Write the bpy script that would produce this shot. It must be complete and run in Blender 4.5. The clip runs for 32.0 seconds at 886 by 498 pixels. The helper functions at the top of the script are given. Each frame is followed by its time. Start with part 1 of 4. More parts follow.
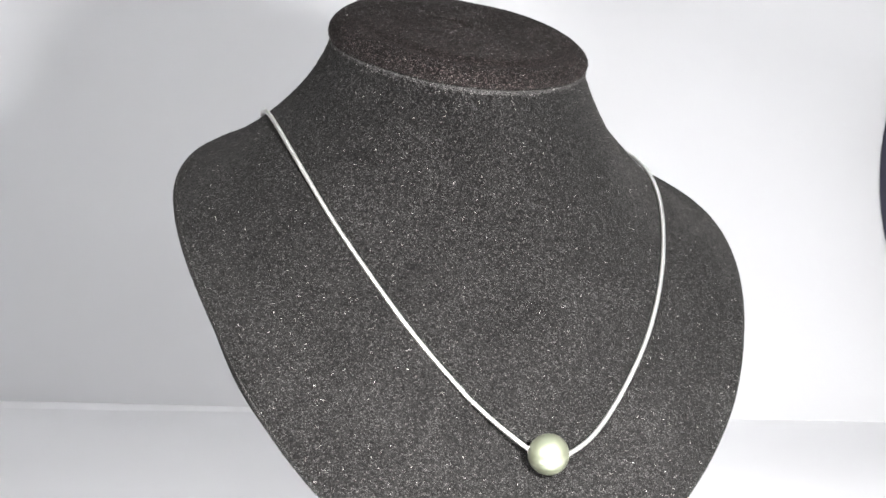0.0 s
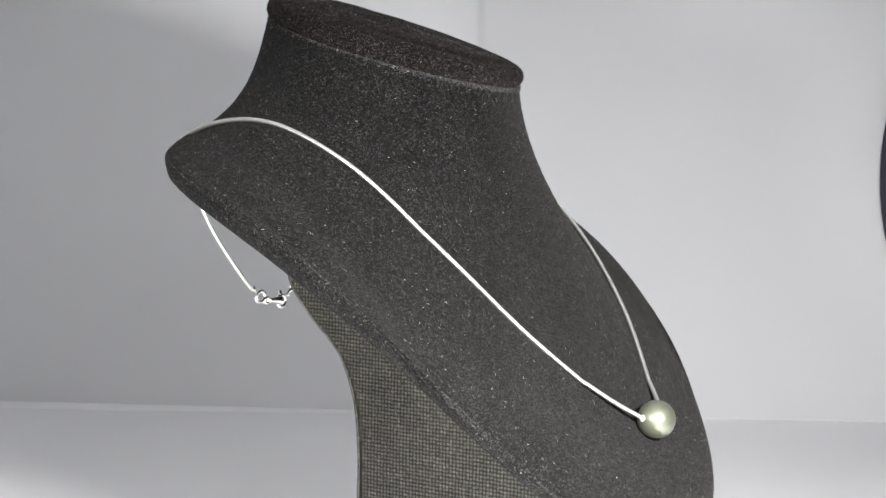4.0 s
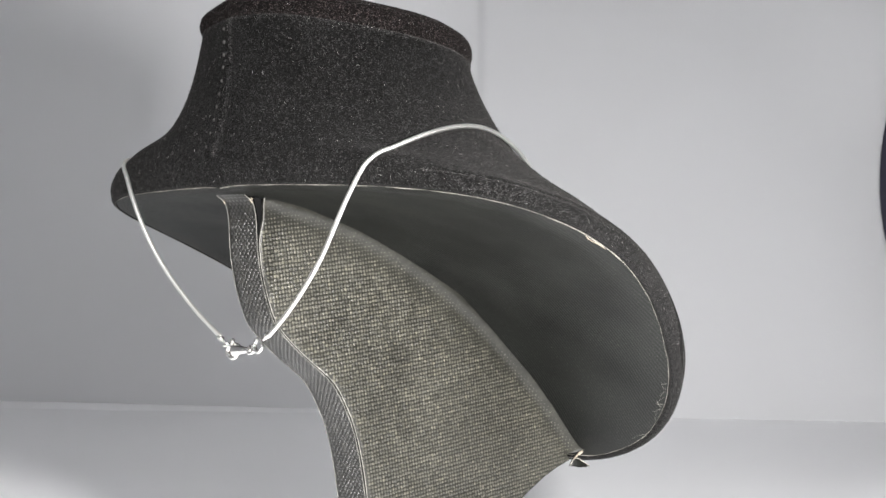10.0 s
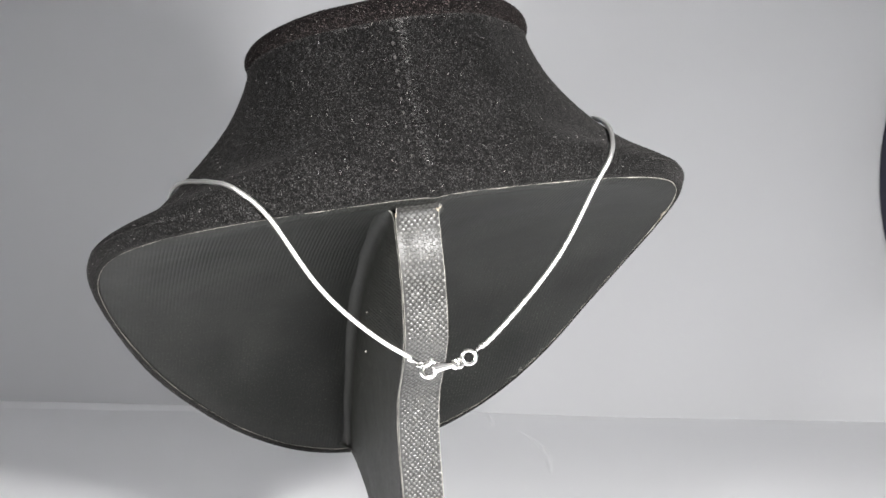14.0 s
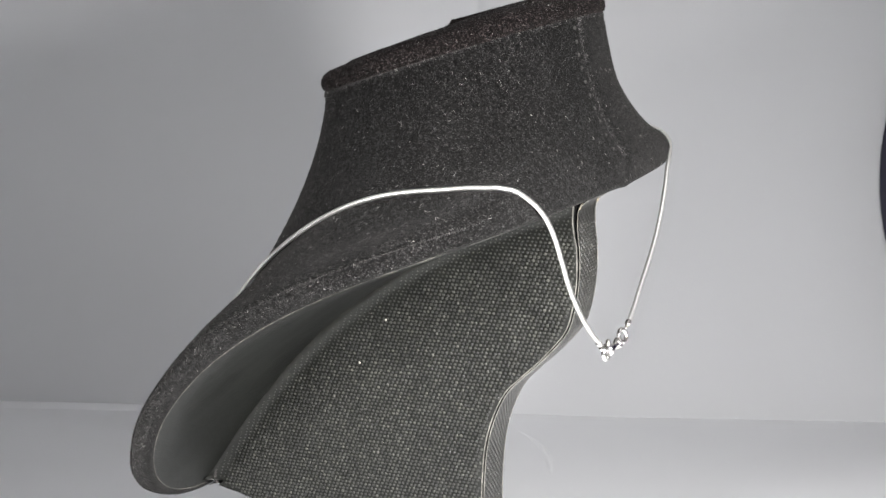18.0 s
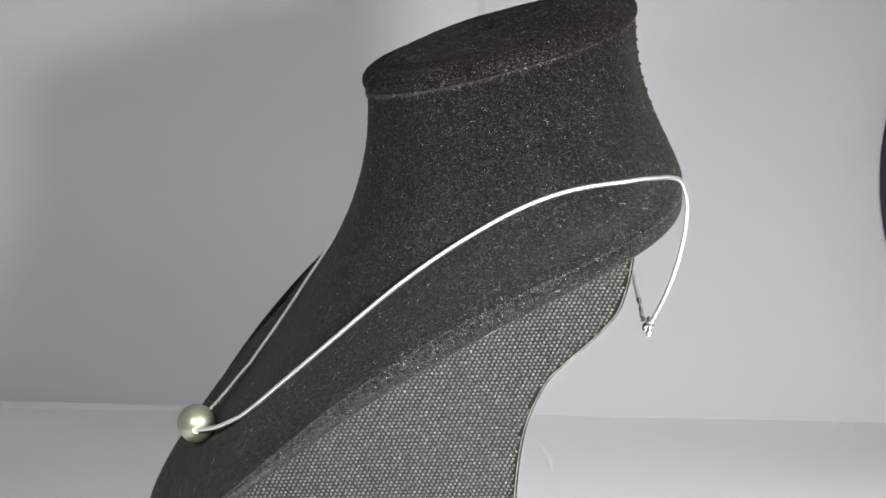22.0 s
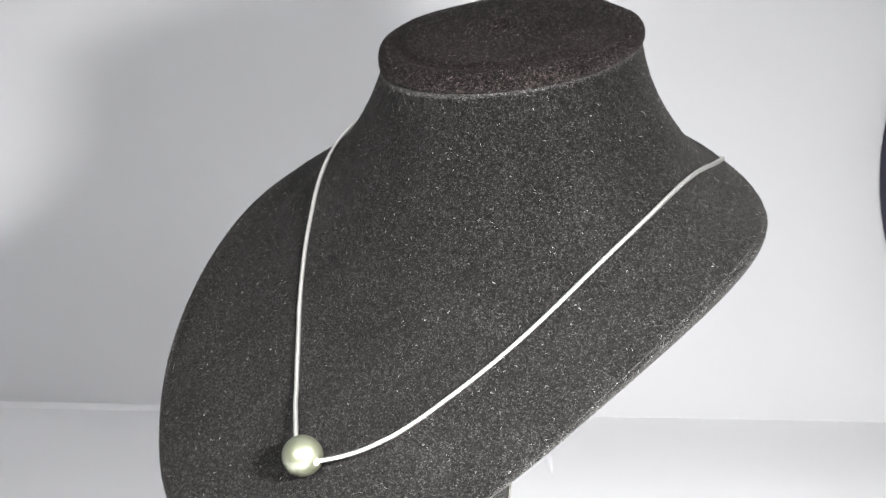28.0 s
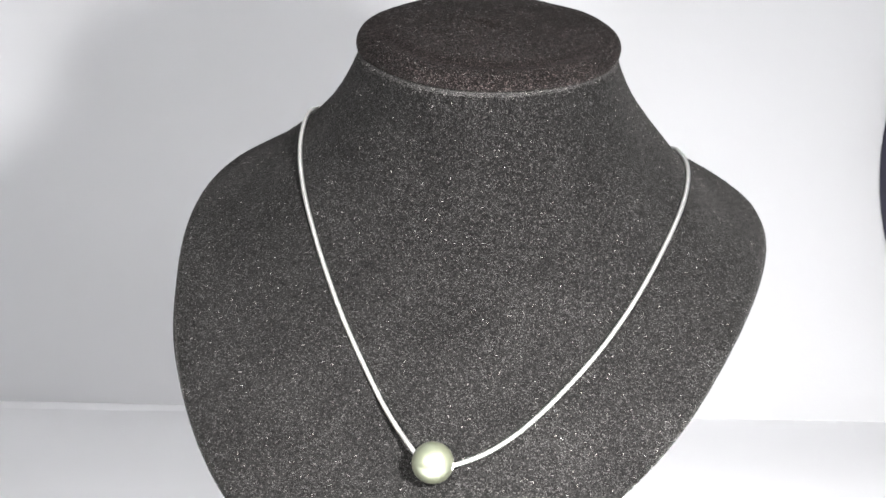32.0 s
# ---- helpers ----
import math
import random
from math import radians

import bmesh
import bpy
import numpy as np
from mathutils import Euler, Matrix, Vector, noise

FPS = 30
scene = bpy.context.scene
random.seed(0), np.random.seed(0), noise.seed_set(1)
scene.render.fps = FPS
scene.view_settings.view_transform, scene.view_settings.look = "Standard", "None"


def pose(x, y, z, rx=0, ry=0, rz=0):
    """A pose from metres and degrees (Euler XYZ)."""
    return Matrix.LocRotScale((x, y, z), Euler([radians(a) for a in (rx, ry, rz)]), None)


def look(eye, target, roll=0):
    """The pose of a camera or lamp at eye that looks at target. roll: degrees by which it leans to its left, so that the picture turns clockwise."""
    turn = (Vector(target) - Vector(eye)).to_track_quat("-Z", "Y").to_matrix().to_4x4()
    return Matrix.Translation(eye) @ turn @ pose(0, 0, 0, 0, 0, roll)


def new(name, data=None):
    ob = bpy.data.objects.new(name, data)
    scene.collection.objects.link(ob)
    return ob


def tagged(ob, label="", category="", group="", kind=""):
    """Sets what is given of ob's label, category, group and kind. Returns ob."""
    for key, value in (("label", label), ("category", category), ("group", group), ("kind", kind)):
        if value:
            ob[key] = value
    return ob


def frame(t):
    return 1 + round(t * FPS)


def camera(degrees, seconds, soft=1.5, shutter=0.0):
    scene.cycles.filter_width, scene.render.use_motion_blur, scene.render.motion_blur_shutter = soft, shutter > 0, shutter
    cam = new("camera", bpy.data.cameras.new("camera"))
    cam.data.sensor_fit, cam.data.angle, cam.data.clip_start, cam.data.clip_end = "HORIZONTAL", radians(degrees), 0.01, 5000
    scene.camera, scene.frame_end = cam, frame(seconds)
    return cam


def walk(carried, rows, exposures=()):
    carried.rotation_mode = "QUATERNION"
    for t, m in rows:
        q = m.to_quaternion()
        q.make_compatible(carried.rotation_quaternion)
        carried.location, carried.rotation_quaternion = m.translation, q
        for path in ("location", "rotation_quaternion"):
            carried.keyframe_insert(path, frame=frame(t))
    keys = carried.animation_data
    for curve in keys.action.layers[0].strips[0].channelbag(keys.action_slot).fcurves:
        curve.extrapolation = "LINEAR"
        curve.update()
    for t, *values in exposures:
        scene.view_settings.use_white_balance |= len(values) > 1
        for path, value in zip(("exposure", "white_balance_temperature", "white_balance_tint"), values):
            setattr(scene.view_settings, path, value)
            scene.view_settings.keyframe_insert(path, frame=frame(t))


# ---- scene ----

import functools
# ---- camera: it stands still, a hand's reach before the turning stand ----
UNIT = 0.55            # metres to one unit of the plan
EYE = Vector((0.00995, -0.99136, 0.13352)) * UNIT
AIM = EYE + Vector((0.0, math.cos(radians(7.685)), -math.sin(radians(7.685))))
cam = camera(28.23, 32.0, soft=1.6)
CAM_POSE = look(EYE, AIM, -0.233)
EXPOSURES = ((0, -0.05), (2, -0.26), (4.5, -0.88), (6, -1.08), (7, -1.13), (8, -1.11), (9, -1.03), (11, -0.79), (13, -0.80), (14, -0.95), (17, -1.03), (19, -1.06), (23, -0.93), (26.5, -0.54), (29, -0.27), (32, -0.06))
walk(cam, [(0.0, CAM_POSE), (32.0, CAM_POSE)], EXPOSURES)

# ---- the room's measures ----
FLOOR_Z = -0.26 * UNIT
WALL_Y = 0.407       # at the middle; the back hangs a little askew
WALL_SKEW = -0.098
SIDE_X = 0.48
FRONT_Y = -0.80
TOP_Z = 0.42
WRINKLE_A = ((0.0288, 0.396), (0.0305, 0.380), (0.0318, 0.3600))
WRINKLE_B = ((0.0437, 0.3525), (0.0502, 0.3352), (0.0559, 0.3037), (0.0561, 0.2630))

# ---- light: two small lamps before the stand, one to either side of the camera, and an added fill below the tent's top ----
world = bpy.data.worlds.new("dim_room")
world.use_nodes = True
world.node_tree.nodes["Background"].inputs[0].default_value = (0.9, 0.95, 1.0, 1)
world.node_tree.nodes["Background"].inputs[1].default_value = 0.05
scene.world = world


def small_lamp(eye, energy):
    data = bpy.data.lights.new("lamp_light", "AREA")
    data.shape, data.size, data.energy, data.color, data.spread = "DISK", 0.040, energy, (1.0, 0.985, 0.968), radians(114)
    new("lamp_light", data).matrix_world = look(eye, (0.0, 0.05, -0.25))


small_lamp((0.123, -0.31, 0.066), 4.05)
small_lamp((-0.118, -0.31, 0.066), 1.22)
# unseen overhead fill, added to lift the floor and the shadows
fill_data = bpy.data.lights.new("top_fill_light", "AREA")
fill_data.shape, fill_data.size, fill_data.energy = "SQUARE", 0.55, 0.5
new("top_fill_light", fill_data).matrix_world = look((0.0, 0.08, 0.41), (0.0, 0.081, 0.0))


# ---- materials ----
def material(name):
    m = bpy.data.materials.new(name)
    m.use_nodes = True
    nt = m.node_tree
    return m, nt, nt.nodes["Principled BSDF"]


def node(nt, kind, **values):
    n = nt.nodes.new(kind)
    for key, value in values.items():
        n.inputs[key.replace("_", " ")].default_value = value
    return n


def ramp(nt, source, stops):
    n = nt.nodes.new("ShaderNodeValToRGB")
    while len(n.color_ramp.elements) < len(stops):
        n.color_ramp.elements.new(0.5)
    for e, (at, c) in zip(n.color_ramp.elements, stops):
        e.position, e.color = at, (*c, 1) if len(c) == 3 else c
    nt.links.new(source, n.inputs[0])
    return n


def velvet(name, tint, sheen, spark=0.060):
    m, nt, b = material(name)
    co = nt.nodes.new("ShaderNodeTexCoord")
    fine = node(nt, "ShaderNodeTexNoise", Scale=2300.0, Detail=2.0, Roughness=0.7)
    mid = node(nt, "ShaderNodeTexNoise", Scale=60.0, Detail=4.0)
    tuft = node(nt, "ShaderNodeTexNoise", Scale=750.0, Detail=3.0, Roughness=0.6)
    for n in (fine, mid, tuft):
        nt.links.new(co.outputs["Object"], n.inputs["Vector"])
    pile = ramp(nt, fine.outputs["Fac"], ((0.43, tuple(0.0026 * c for c in tint)), (0.58, tuple(0.0096 * c for c in tint)), (0.72, tuple(spark * c for c in tint))))
    patch = ramp(nt, mid.outputs["Fac"], ((0.3, (0.75, 0.75, 0.75)), (0.7, (1.2, 1.2, 1.2))))
    clump = ramp(nt, tuft.outputs["Fac"], ((0.36, (0.55, 0.55, 0.55)), (0.64, (1.45, 1.45, 1.45))))
    both = nt.nodes.new("ShaderNodeMix")
    both.data_type, both.blend_type = "RGBA", "MULTIPLY"
    both.inputs[0].default_value = 1.0
    nt.links.new(patch.outputs[0], both.inputs[6])
    nt.links.new(clump.outputs[0], both.inputs[7])
    mix = nt.nodes.new("ShaderNodeMix")
    mix.data_type, mix.blend_type = "RGBA", "MULTIPLY"
    mix.inputs[0].default_value = 1.0
    nt.links.new(pile.outputs[0], mix.inputs[6])
    nt.links.new(both.outputs[2], mix.inputs[7])
    nt.links.new(mix.outputs[2], b.inputs["Base Color"])
    b.inputs["Roughness"].default_value = 0.95
    b.inputs["Specular IOR Level"].default_value = 0.1
    b.inputs["Sheen Weight"].default_value = sheen
    b.inputs["Sheen Roughness"].default_value = 0.45
    b.inputs["Sheen Tint"].default_value = (*tint, 1)
    bump = node(nt, "ShaderNodeBump", Strength=0.7, Distance=0.0006)
    nt.links.new(fine.outputs["Fac"], bump.inputs["Height"])
    nt.links.new(bump.outputs[0], b.inputs["Normal"])
    return m


def plain(name, colour, rough=0.5, metal=0.0, grain=0.0, scale=200.0):
    m, nt, b = material(name)
    co = nt.nodes.new("ShaderNodeTexCoord")
    n = node(nt, "ShaderNodeTexNoise", Scale=scale, Detail=4.0)
    nt.links.new(co.outputs["Object"], n.inputs["Vector"])
    lo, hi = tuple(c * (1 - grain) for c in colour), tuple(min(1, c * (1 + grain)) for c in colour)
    nt.links.new(ramp(nt, n.outputs["Fac"], ((0.3, lo), (0.7, hi))).outputs[0], b.inputs["Base Color"])
    b.inputs["Roughness"].default_value, b.inputs["Metallic"].default_value = rough, metal
    return m


def skin(name, colour, gloss, spread=0.25):
    """Black leatherette, worn and dusty in patches; each loose piece of it differs a little."""
    m, nt, b = material(name)
    co = nt.nodes.new("ShaderNodeTexCoord")
    geo = nt.nodes.new("ShaderNodeNewGeometry")
    wear = node(nt, "ShaderNodeTexNoise", Scale=24.0, Detail=4.0)
    dust = node(nt, "ShaderNodeTexNoise", Scale=420.0, Detail=3.0, Roughness=0.7)
    for n in (wear, dust):
        nt.links.new(co.outputs["Object"], n.inputs["Vector"])
    patch = ramp(nt, wear.outputs["Fac"], ((0.32, tuple(c * 0.72 for c in colour)), (0.68, tuple(c * 1.3 for c in colour))))
    each = ramp(nt, geo.outputs["Random Per Island"], ((0.0, (1 - spread,) * 3), (0.85, (1 + spread * 0.5,) * 3), (1.0, (1 + spread * 2.4,) * 3)))
    specks = ramp(nt, dust.outputs["Fac"], ((0.45, (0.85, 0.85, 0.85)), (0.72, (1.5, 1.48, 1.42))))
    last = patch.outputs[0]
    for q in (each, specks):
        mix = nt.nodes.new("ShaderNodeMix")
        mix.data_type, mix.blend_type = "RGBA", "MULTIPLY"
        mix.inputs[0].default_value = 1.0
        nt.links.new(last, mix.inputs[6])
        nt.links.new(q.outputs[0], mix.inputs[7])
        last = mix.outputs[2]
    nt.links.new(last, b.inputs["Base Color"])
    nt.links.new(ramp(nt, wear.outputs["Fac"], ((0.3, (0.30,) * 3), (0.7, (0.46,) * 3))).outputs[0], b.inputs["Roughness"])
    b.inputs["Specular IOR Level"].default_value = gloss
    bump = node(nt, "ShaderNodeBump", Strength=0.35, Distance=0.0002)
    nt.links.new(dust.outputs["Fac"], bump.inputs["Height"])
    nt.links.new(bump.outputs[0], b.inputs["Normal"])
    return m


def ribbed(name, colour, pitch):
    """Thin black cloth-backed sheet with fine straight ribs that show in places, and soft dust."""
    m, nt, b = material(name)
    uv = nt.nodes.new("ShaderNodeUVMap")
    wave = node(nt, "ShaderNodeTexWave", Scale=1.0 / pitch * 0.314, Distortion=0.6, Detail=1.0)
    wave.bands_direction = "X"
    where = node(nt, "ShaderNodeTexNoise", Scale=16.0, Detail=2.0)
    dust = node(nt, "ShaderNodeTexNoise", Scale=1700.0, Detail=3.0, Roughness=0.7)
    scuff = node(nt, "ShaderNodeTexNoise", Scale=45.0, Detail=5.0)
    for n in (wave, where, dust, scuff):
        nt.links.new(uv.outputs[0], n.inputs["Vector"])
    shown = ramp(nt, where.outputs["Fac"], ((0.38, (0.15,) * 3), (0.58, (1.0,) * 3)))
    tall = nt.nodes.new("ShaderNodeMath")
    tall.operation = "MULTIPLY"
    nt.links.new(wave.outputs["Fac"], tall.inputs[0])
    nt.links.new(shown.outputs[0], tall.inputs[1])
    crumple = node(nt, "ShaderNodeBump", Strength=0.35, Distance=0.0012)
    nt.links.new(scuff.outputs["Fac"], crumple.inputs["Height"])
    bump = node(nt, "ShaderNodeBump", Strength=0.45, Distance=0.00016)
    nt.links.new(tall.outputs[0], bump.inputs["Height"])
    nt.links.new(crumple.outputs[0], bump.inputs["Normal"])
    nt.links.new(bump.outputs[0], b.inputs["Normal"])
    tone = ramp(nt, scuff.outputs["Fac"], ((0.3, tuple(c * 0.6 for c in colour)), (0.72, tuple(c * 1.6 for c in colour))))
    specks = ramp(nt, dust.outputs["Fac"], ((0.46, (0.8,) * 3), (0.59, (1.35,) * 3), (0.70, (6.5, 6.4, 5.8))))
    mix = nt.nodes.new("ShaderNodeMix")
    mix.data_type, mix.blend_type = "RGBA", "MULTIPLY"
    mix.inputs[0].default_value = 1.0
    nt.links.new(tone.outputs[0], mix.inputs[6])
    nt.links.new(specks.outputs[0], mix.inputs[7])
    nt.links.new(mix.outputs[2], b.inputs["Base Color"])
    b.inputs["Roughness"].default_value = 0.48
    b.inputs["Specular IOR Level"].default_value = 0.14
    return m


def cloth(name, colour):
    m, nt, b = material(name)
    co = nt.nodes.new("ShaderNodeTexCoord")
    big = node(nt, "ShaderNodeTexNoise", Scale=5.0, Detail=3.0)
    fine = node(nt, "ShaderNodeTexNoise", Scale=900.0, Detail=2.0)
    for n in (big, fine):
        nt.links.new(co.outputs["Object"], n.inputs["Vector"])
    nt.links.new(ramp(nt, big.outputs["Fac"], ((0.3, tuple(c * 0.96 for c in colour)), (0.7, colour))).outputs[0], b.inputs["Base Color"])
    b.inputs["Roughness"].default_value = 0.9
    b.inputs["Specular IOR Level"].default_value = 0.2
    bump = node(nt, "ShaderNodeBump", Strength=0.15, Distance=0.0003)
    nt.links.new(fine.outputs["Fac"], bump.inputs["Height"])
    nt.links.new(bump.outputs[0], b.inputs["Normal"])
    return m


VELVET = velvet("black_velvet", (1.0, 0.955, 0.94), 0.03)
VELVET_CAP = velvet("brown_black_velvet", (1.0, 0.79, 0.77), 0.012, 0.11)
# coarse side darker, fine side lighter: their unequal lighting is partly in these colours
COARSE_SKIN = skin("embossed_leatherette", (0.0060, 0.0062, 0.0053), 0.2)
# bead colours paler than their skins: glints and groove shade painted in
COARSE_BEAD = skin("embossed_leatherette_beads", (0.0205, 0.0207, 0.0177), 0.65, 0.7)
FINE_SKIN = skin("fine_embossed_leatherette", (0.0135, 0.0133, 0.0112), 0.28)
FINE_BEAD = skin("fine_embossed_leatherette_beads", (0.0490, 0.0462, 0.0355), 0.85, 0.4)
STRIP_SKIN = skin("strip_leatherette", (0.010, 0.0098, 0.009), 0.5)
STRIP_BEAD = skin("strip_leatherette_beads", (0.022, 0.0215, 0.0195), 1.0, 0.3)
PANEL_SKIN = ribbed("smooth_leatherette", (0.0068, 0.0072, 0.0065), 0.0011)
PALE_EDGE = plain("cut_fabric_edge", (0.27, 0.255, 0.225), 0.8, 0, 0.5, 500.0)
GREY_EDGE = plain("worn_leatherette_edge", (0.16, 0.155, 0.14), 0.6, 0, 0.4)
SILVER = plain("polished_silver", (0.93, 0.915, 0.885), 0.13, 1.0, 0.04, 800.0)
CHAIN_SILVER = plain("knurled_silver", (0.98, 0.96, 0.92), 0.43, 1.0, 0.05, 900.0)
# tent cloth toned darker than the floor sheet: light falloff put into colour
CLOTH = cloth("dimmed_white_tent_cloth", (0.61, 0.616, 0.632))
SHEET = cloth("brightened_white_floor_sheet", (0.87, 0.875, 0.89))
DARK_WALL = cloth("grey_wall_paint", (0.16, 0.16, 0.17))
DARK_CORE = plain("black_card", (0.006, 0.006, 0.006), 1.0, 0, 0.3)
DARK_CORE.node_tree.nodes["Principled BSDF"].inputs["Specular IOR Level"].default_value = 0.05
LINT, lint_nt, lint_b = material("pale_lint")
lint_geo = lint_nt.nodes.new("ShaderNodeNewGeometry")
lint_nt.links.new(ramp(lint_nt, lint_geo.outputs["Random Per Island"], ((0.0, (0.024, 0.023, 0.0228)), (0.6, (0.048, 0.0462, 0.0455)), (0.94, (0.115, 0.111, 0.109)), (1.0, (0.50, 0.485, 0.475)))).outputs[0], lint_b.inputs["Base Color"])
lint_b.inputs["Roughness"].default_value = 0.9
STITCH = plain("grey_thread", (0.042, 0.040, 0.038), 0.95, 0, 0.6, 1500.0)
TAN = plain("torn_backing_cloth", (0.26, 0.225, 0.175), 0.9, 0, 0.35, 900.0)
TAN_LIGHT = plain("pale_dust", (0.42, 0.40, 0.35), 0.7, 0, 0.2, 900.0)
SEAM = plain("fuzzy_seam_thread", (0.030, 0.027, 0.026), 0.95, 0, 0.6, 1500.0)
NAVY = plain("navy_cloth", (0.012, 0.010, 0.035), 0.7, 0, 0.2)


def pearl_material():
    m, nt, b = material("green_grey_pearl")
    co = nt.nodes.new("ShaderNodeTexCoord")
    n = node(nt, "ShaderNodeTexNoise", Scale=160.0, Detail=3.0)
    nt.links.new(co.outputs["Object"], n.inputs["Vector"])
    nt.links.new(ramp(nt, n.outputs["Fac"], ((0.3, (0.178, 0.198, 0.142)), (0.7, (0.212, 0.222, 0.155)))).outputs[0], b.inputs["Base Color"])
    b.inputs["Metallic"].default_value = 0.8
    b.inputs["Roughness"].default_value = 0.45
    b.inputs["Coat Weight"].default_value = 0.52
    b.inputs["Coat Roughness"].default_value = 0.24
    b.inputs["Coat IOR"].default_value = 2.1
    return m


PEARL = pearl_material()
DRILLED = plain("drilled_nacre", (0.62, 0.60, 0.55), 0.5, 0, 0.2, 900.0)


# ---- mesh helpers ----
def finish(name, bm, mat, smooth=True):
    me = bpy.data.meshes.new(name)
    bmesh.ops.recalc_face_normals(bm, faces=bm.faces)
    bm.to_mesh(me)
    bm.free()
    if smooth:
        me.polygons.foreach_set("use_smooth", [True] * len(me.polygons))
    me.materials.append(mat)
    return me


def part(name, bm, mat, parent, label="", smooth=True):
    ob = new(name, finish(name, bm, mat, smooth))
    ob.parent = parent
    if label:
        tagged(ob, label)
    return ob


def structure(name, bm, mat, label, category, smooth=False):
    return tagged(new(name, finish(name, bm, mat, smooth)), label, category, kind="structure")


def grid_mesh(rows, closed=True):
    """A bmesh from rows of points; closed joins each row's ends."""
    bm = bmesh.new()
    vs = [[bm.verts.new(p) for p in r] for r in rows]
    n = len(vs[0])
    for a, b in zip(vs, vs[1:]):
        for k in range(n if closed else n - 1):
            j = (k + 1) % n
            bm.faces.new((a[k], a[j], b[j], b[k]))
    return bm, vs


def tube(points, radius, sides=8, ridge=None):
    """A round bar along a line of points; ridge(k) scales the radius at the k-th point."""
    bm = bmesh.new()
    pts = [Vector(p) for p in points]
    up = Vector((0.3, 0.2, 0.9))
    rows = []
    for k, p in enumerate(pts):
        d = (pts[min(k + 1, len(pts) - 1)] - pts[max(k - 1, 0)]).normalized()
        up = (up - up.dot(d) * d).normalized()
        side = d.cross(up)
        r = radius * (ridge(k) if ridge else 1)
        rows.append([bm.verts.new(p + r * (math.cos(2 * math.pi * j / sides) * up + math.sin(2 * math.pi * j / sides) * side)) for j in range(sides)])
    for a, b in zip(rows, rows[1:]):
        for j in range(sides):
            i = (j + 1) % sides
            bm.faces.new((a[j], a[i], b[i], b[j]))
    bm.faces.new(rows[0])
    bm.faces.new(rows[-1][::-1])
    return bm


def smooth_line(points, step):
    """A Catmull-Rom line through the points, resampled at even steps."""
    p = [Vector(q) for q in points]
    p = [2 * p[0] - p[1]] + p + [2 * p[-1] - p[-2]]
    out = []
    for a, b, c, d in zip(p, p[1:], p[2:], p[3:]):
        for k in range(40):
            t = k / 40
            out.append(0.5 * (2 * b + (c - a) * t + (2 * a - 5 * b + 4 * c - d) * t * t + (3 * b - a - 3 * c + d) * t ** 3))
    out.append(p[-2])
    res, need = [out[0]], step
    for a, b in zip(out, out[1:]):
        length = (b - a).length
        at = 0.0
        while length - at >= need:
            at += need
            need = step
            res.append(a.lerp(b, at / length))
        need -= length - at
    res.append(out[-1])
    return res


# ---- the stand's own space: x to its left shoulder, f forward, z up; turned and leaned as it was set down ----
HEAD, LEAN, SHIFT = radians(13.156), radians(5.537), 0.0175


def place(x, f, z):
    """From the stand's plan to metres about the turning axis, from the floor up."""
    xl, zl = x * math.cos(LEAN) + z * math.sin(LEAN) + SHIFT, -x * math.sin(LEAN) + z * math.cos(LEAN)
    return Vector((xl * math.cos(HEAD) + f * math.sin(HEAD), xl * math.sin(HEAD) - f * math.cos(HEAD), zl)) * UNIT - Vector((0, 0, FLOOR_Z))


def series(c, a, k0=0, fn=math.cos):
    return sum(v * fn((k + k0) * a) for k, v in enumerate(c))


def rim_height(f):
    return -0.007 - 0.6094 * f - 2.051 * f * f - 3.67 * f ** 3


def fuller(a):
    """1 along the stretch of the rim below the right shoulder, which bulges a little, else 0."""
    a = math.atan2(math.sin(a), math.cos(a))
    t = max(0.0, min(1.0, (a + 2.0) / 0.5, (0.15 - a) / 0.5))
    return t * t * (3 - 2 * t)


# hand-made unevenness: how far the rim, and the velvet at five heights, stand out from the even form, in steps round the bust from the back
RIM_OUT = (0.0010, 0.0005, 0.0012, -0.0004, 0.0012, 0.0018, 0.0018, 0.0020, -0.0008, 0.0003, -0.0002, 0.0014, 0.0011, -0.0006, 0.0005, -0.0010)
SKIN_OUT = ((0.09, 0.08, (-0.0001, 0, 0.0019, 0.0009, -0.0008, -0.0018, -0.0012, -0.0015, -0.0006, 0.0002, -0.0001, 0.0008, -0.0006, 0.0008, 0.0003, -0.0003)), (0.24, 0.12, (0.0017, 0.0012, 0.0002, -0.0018, -0.0034, -0.0010, -0.0042, -0.0019, 0.0014, 0.0001, -0.0002, -0.0029, -0.0002, -0.0009, 0.0023, 0.0002)), (0.44, 0.16, (-0.0006, 0.0007, -0.0021, -0.0010, -0.0015, -0.0007, -0.0001, 0, 0.0001, 0, 0.0001, -0.0001, 0.0010, -0.0058, 0.0053, 0.0002)), (0.68, 0.17, (0.0004, 0.0003, -0.0018, -0.0003, 0.0015, 0.0031, -0.0002, 0, 0, 0.0001, -0.0001, 0.0003, -0.0008, 0.0017, 0.0001, -0.0012)), (0.96, 0.17, (0.0030, 0.0040, -0.0013, -0.0019, 0.0009, 0.0012, -0.0017, 0.0001, 0, 0, -0.0005, -0.0010, -0.0011, 0.0015, 0.0017, -0.0004)))


@functools.lru_cache(maxsize=8192)
def uneven(a):
    """The smooth values at this side: the rim's, then the velvet's at each height."""
    share = [math.exp(-(math.remainder(a + math.pi - k * math.pi / 8, 2 * math.pi) / 0.29) ** 2) for k in range(16)]
    return [sum(c * w for c, w in zip(steps, share)) for steps in (RIM_OUT, *(row[2] for row in SKIN_OUT))]


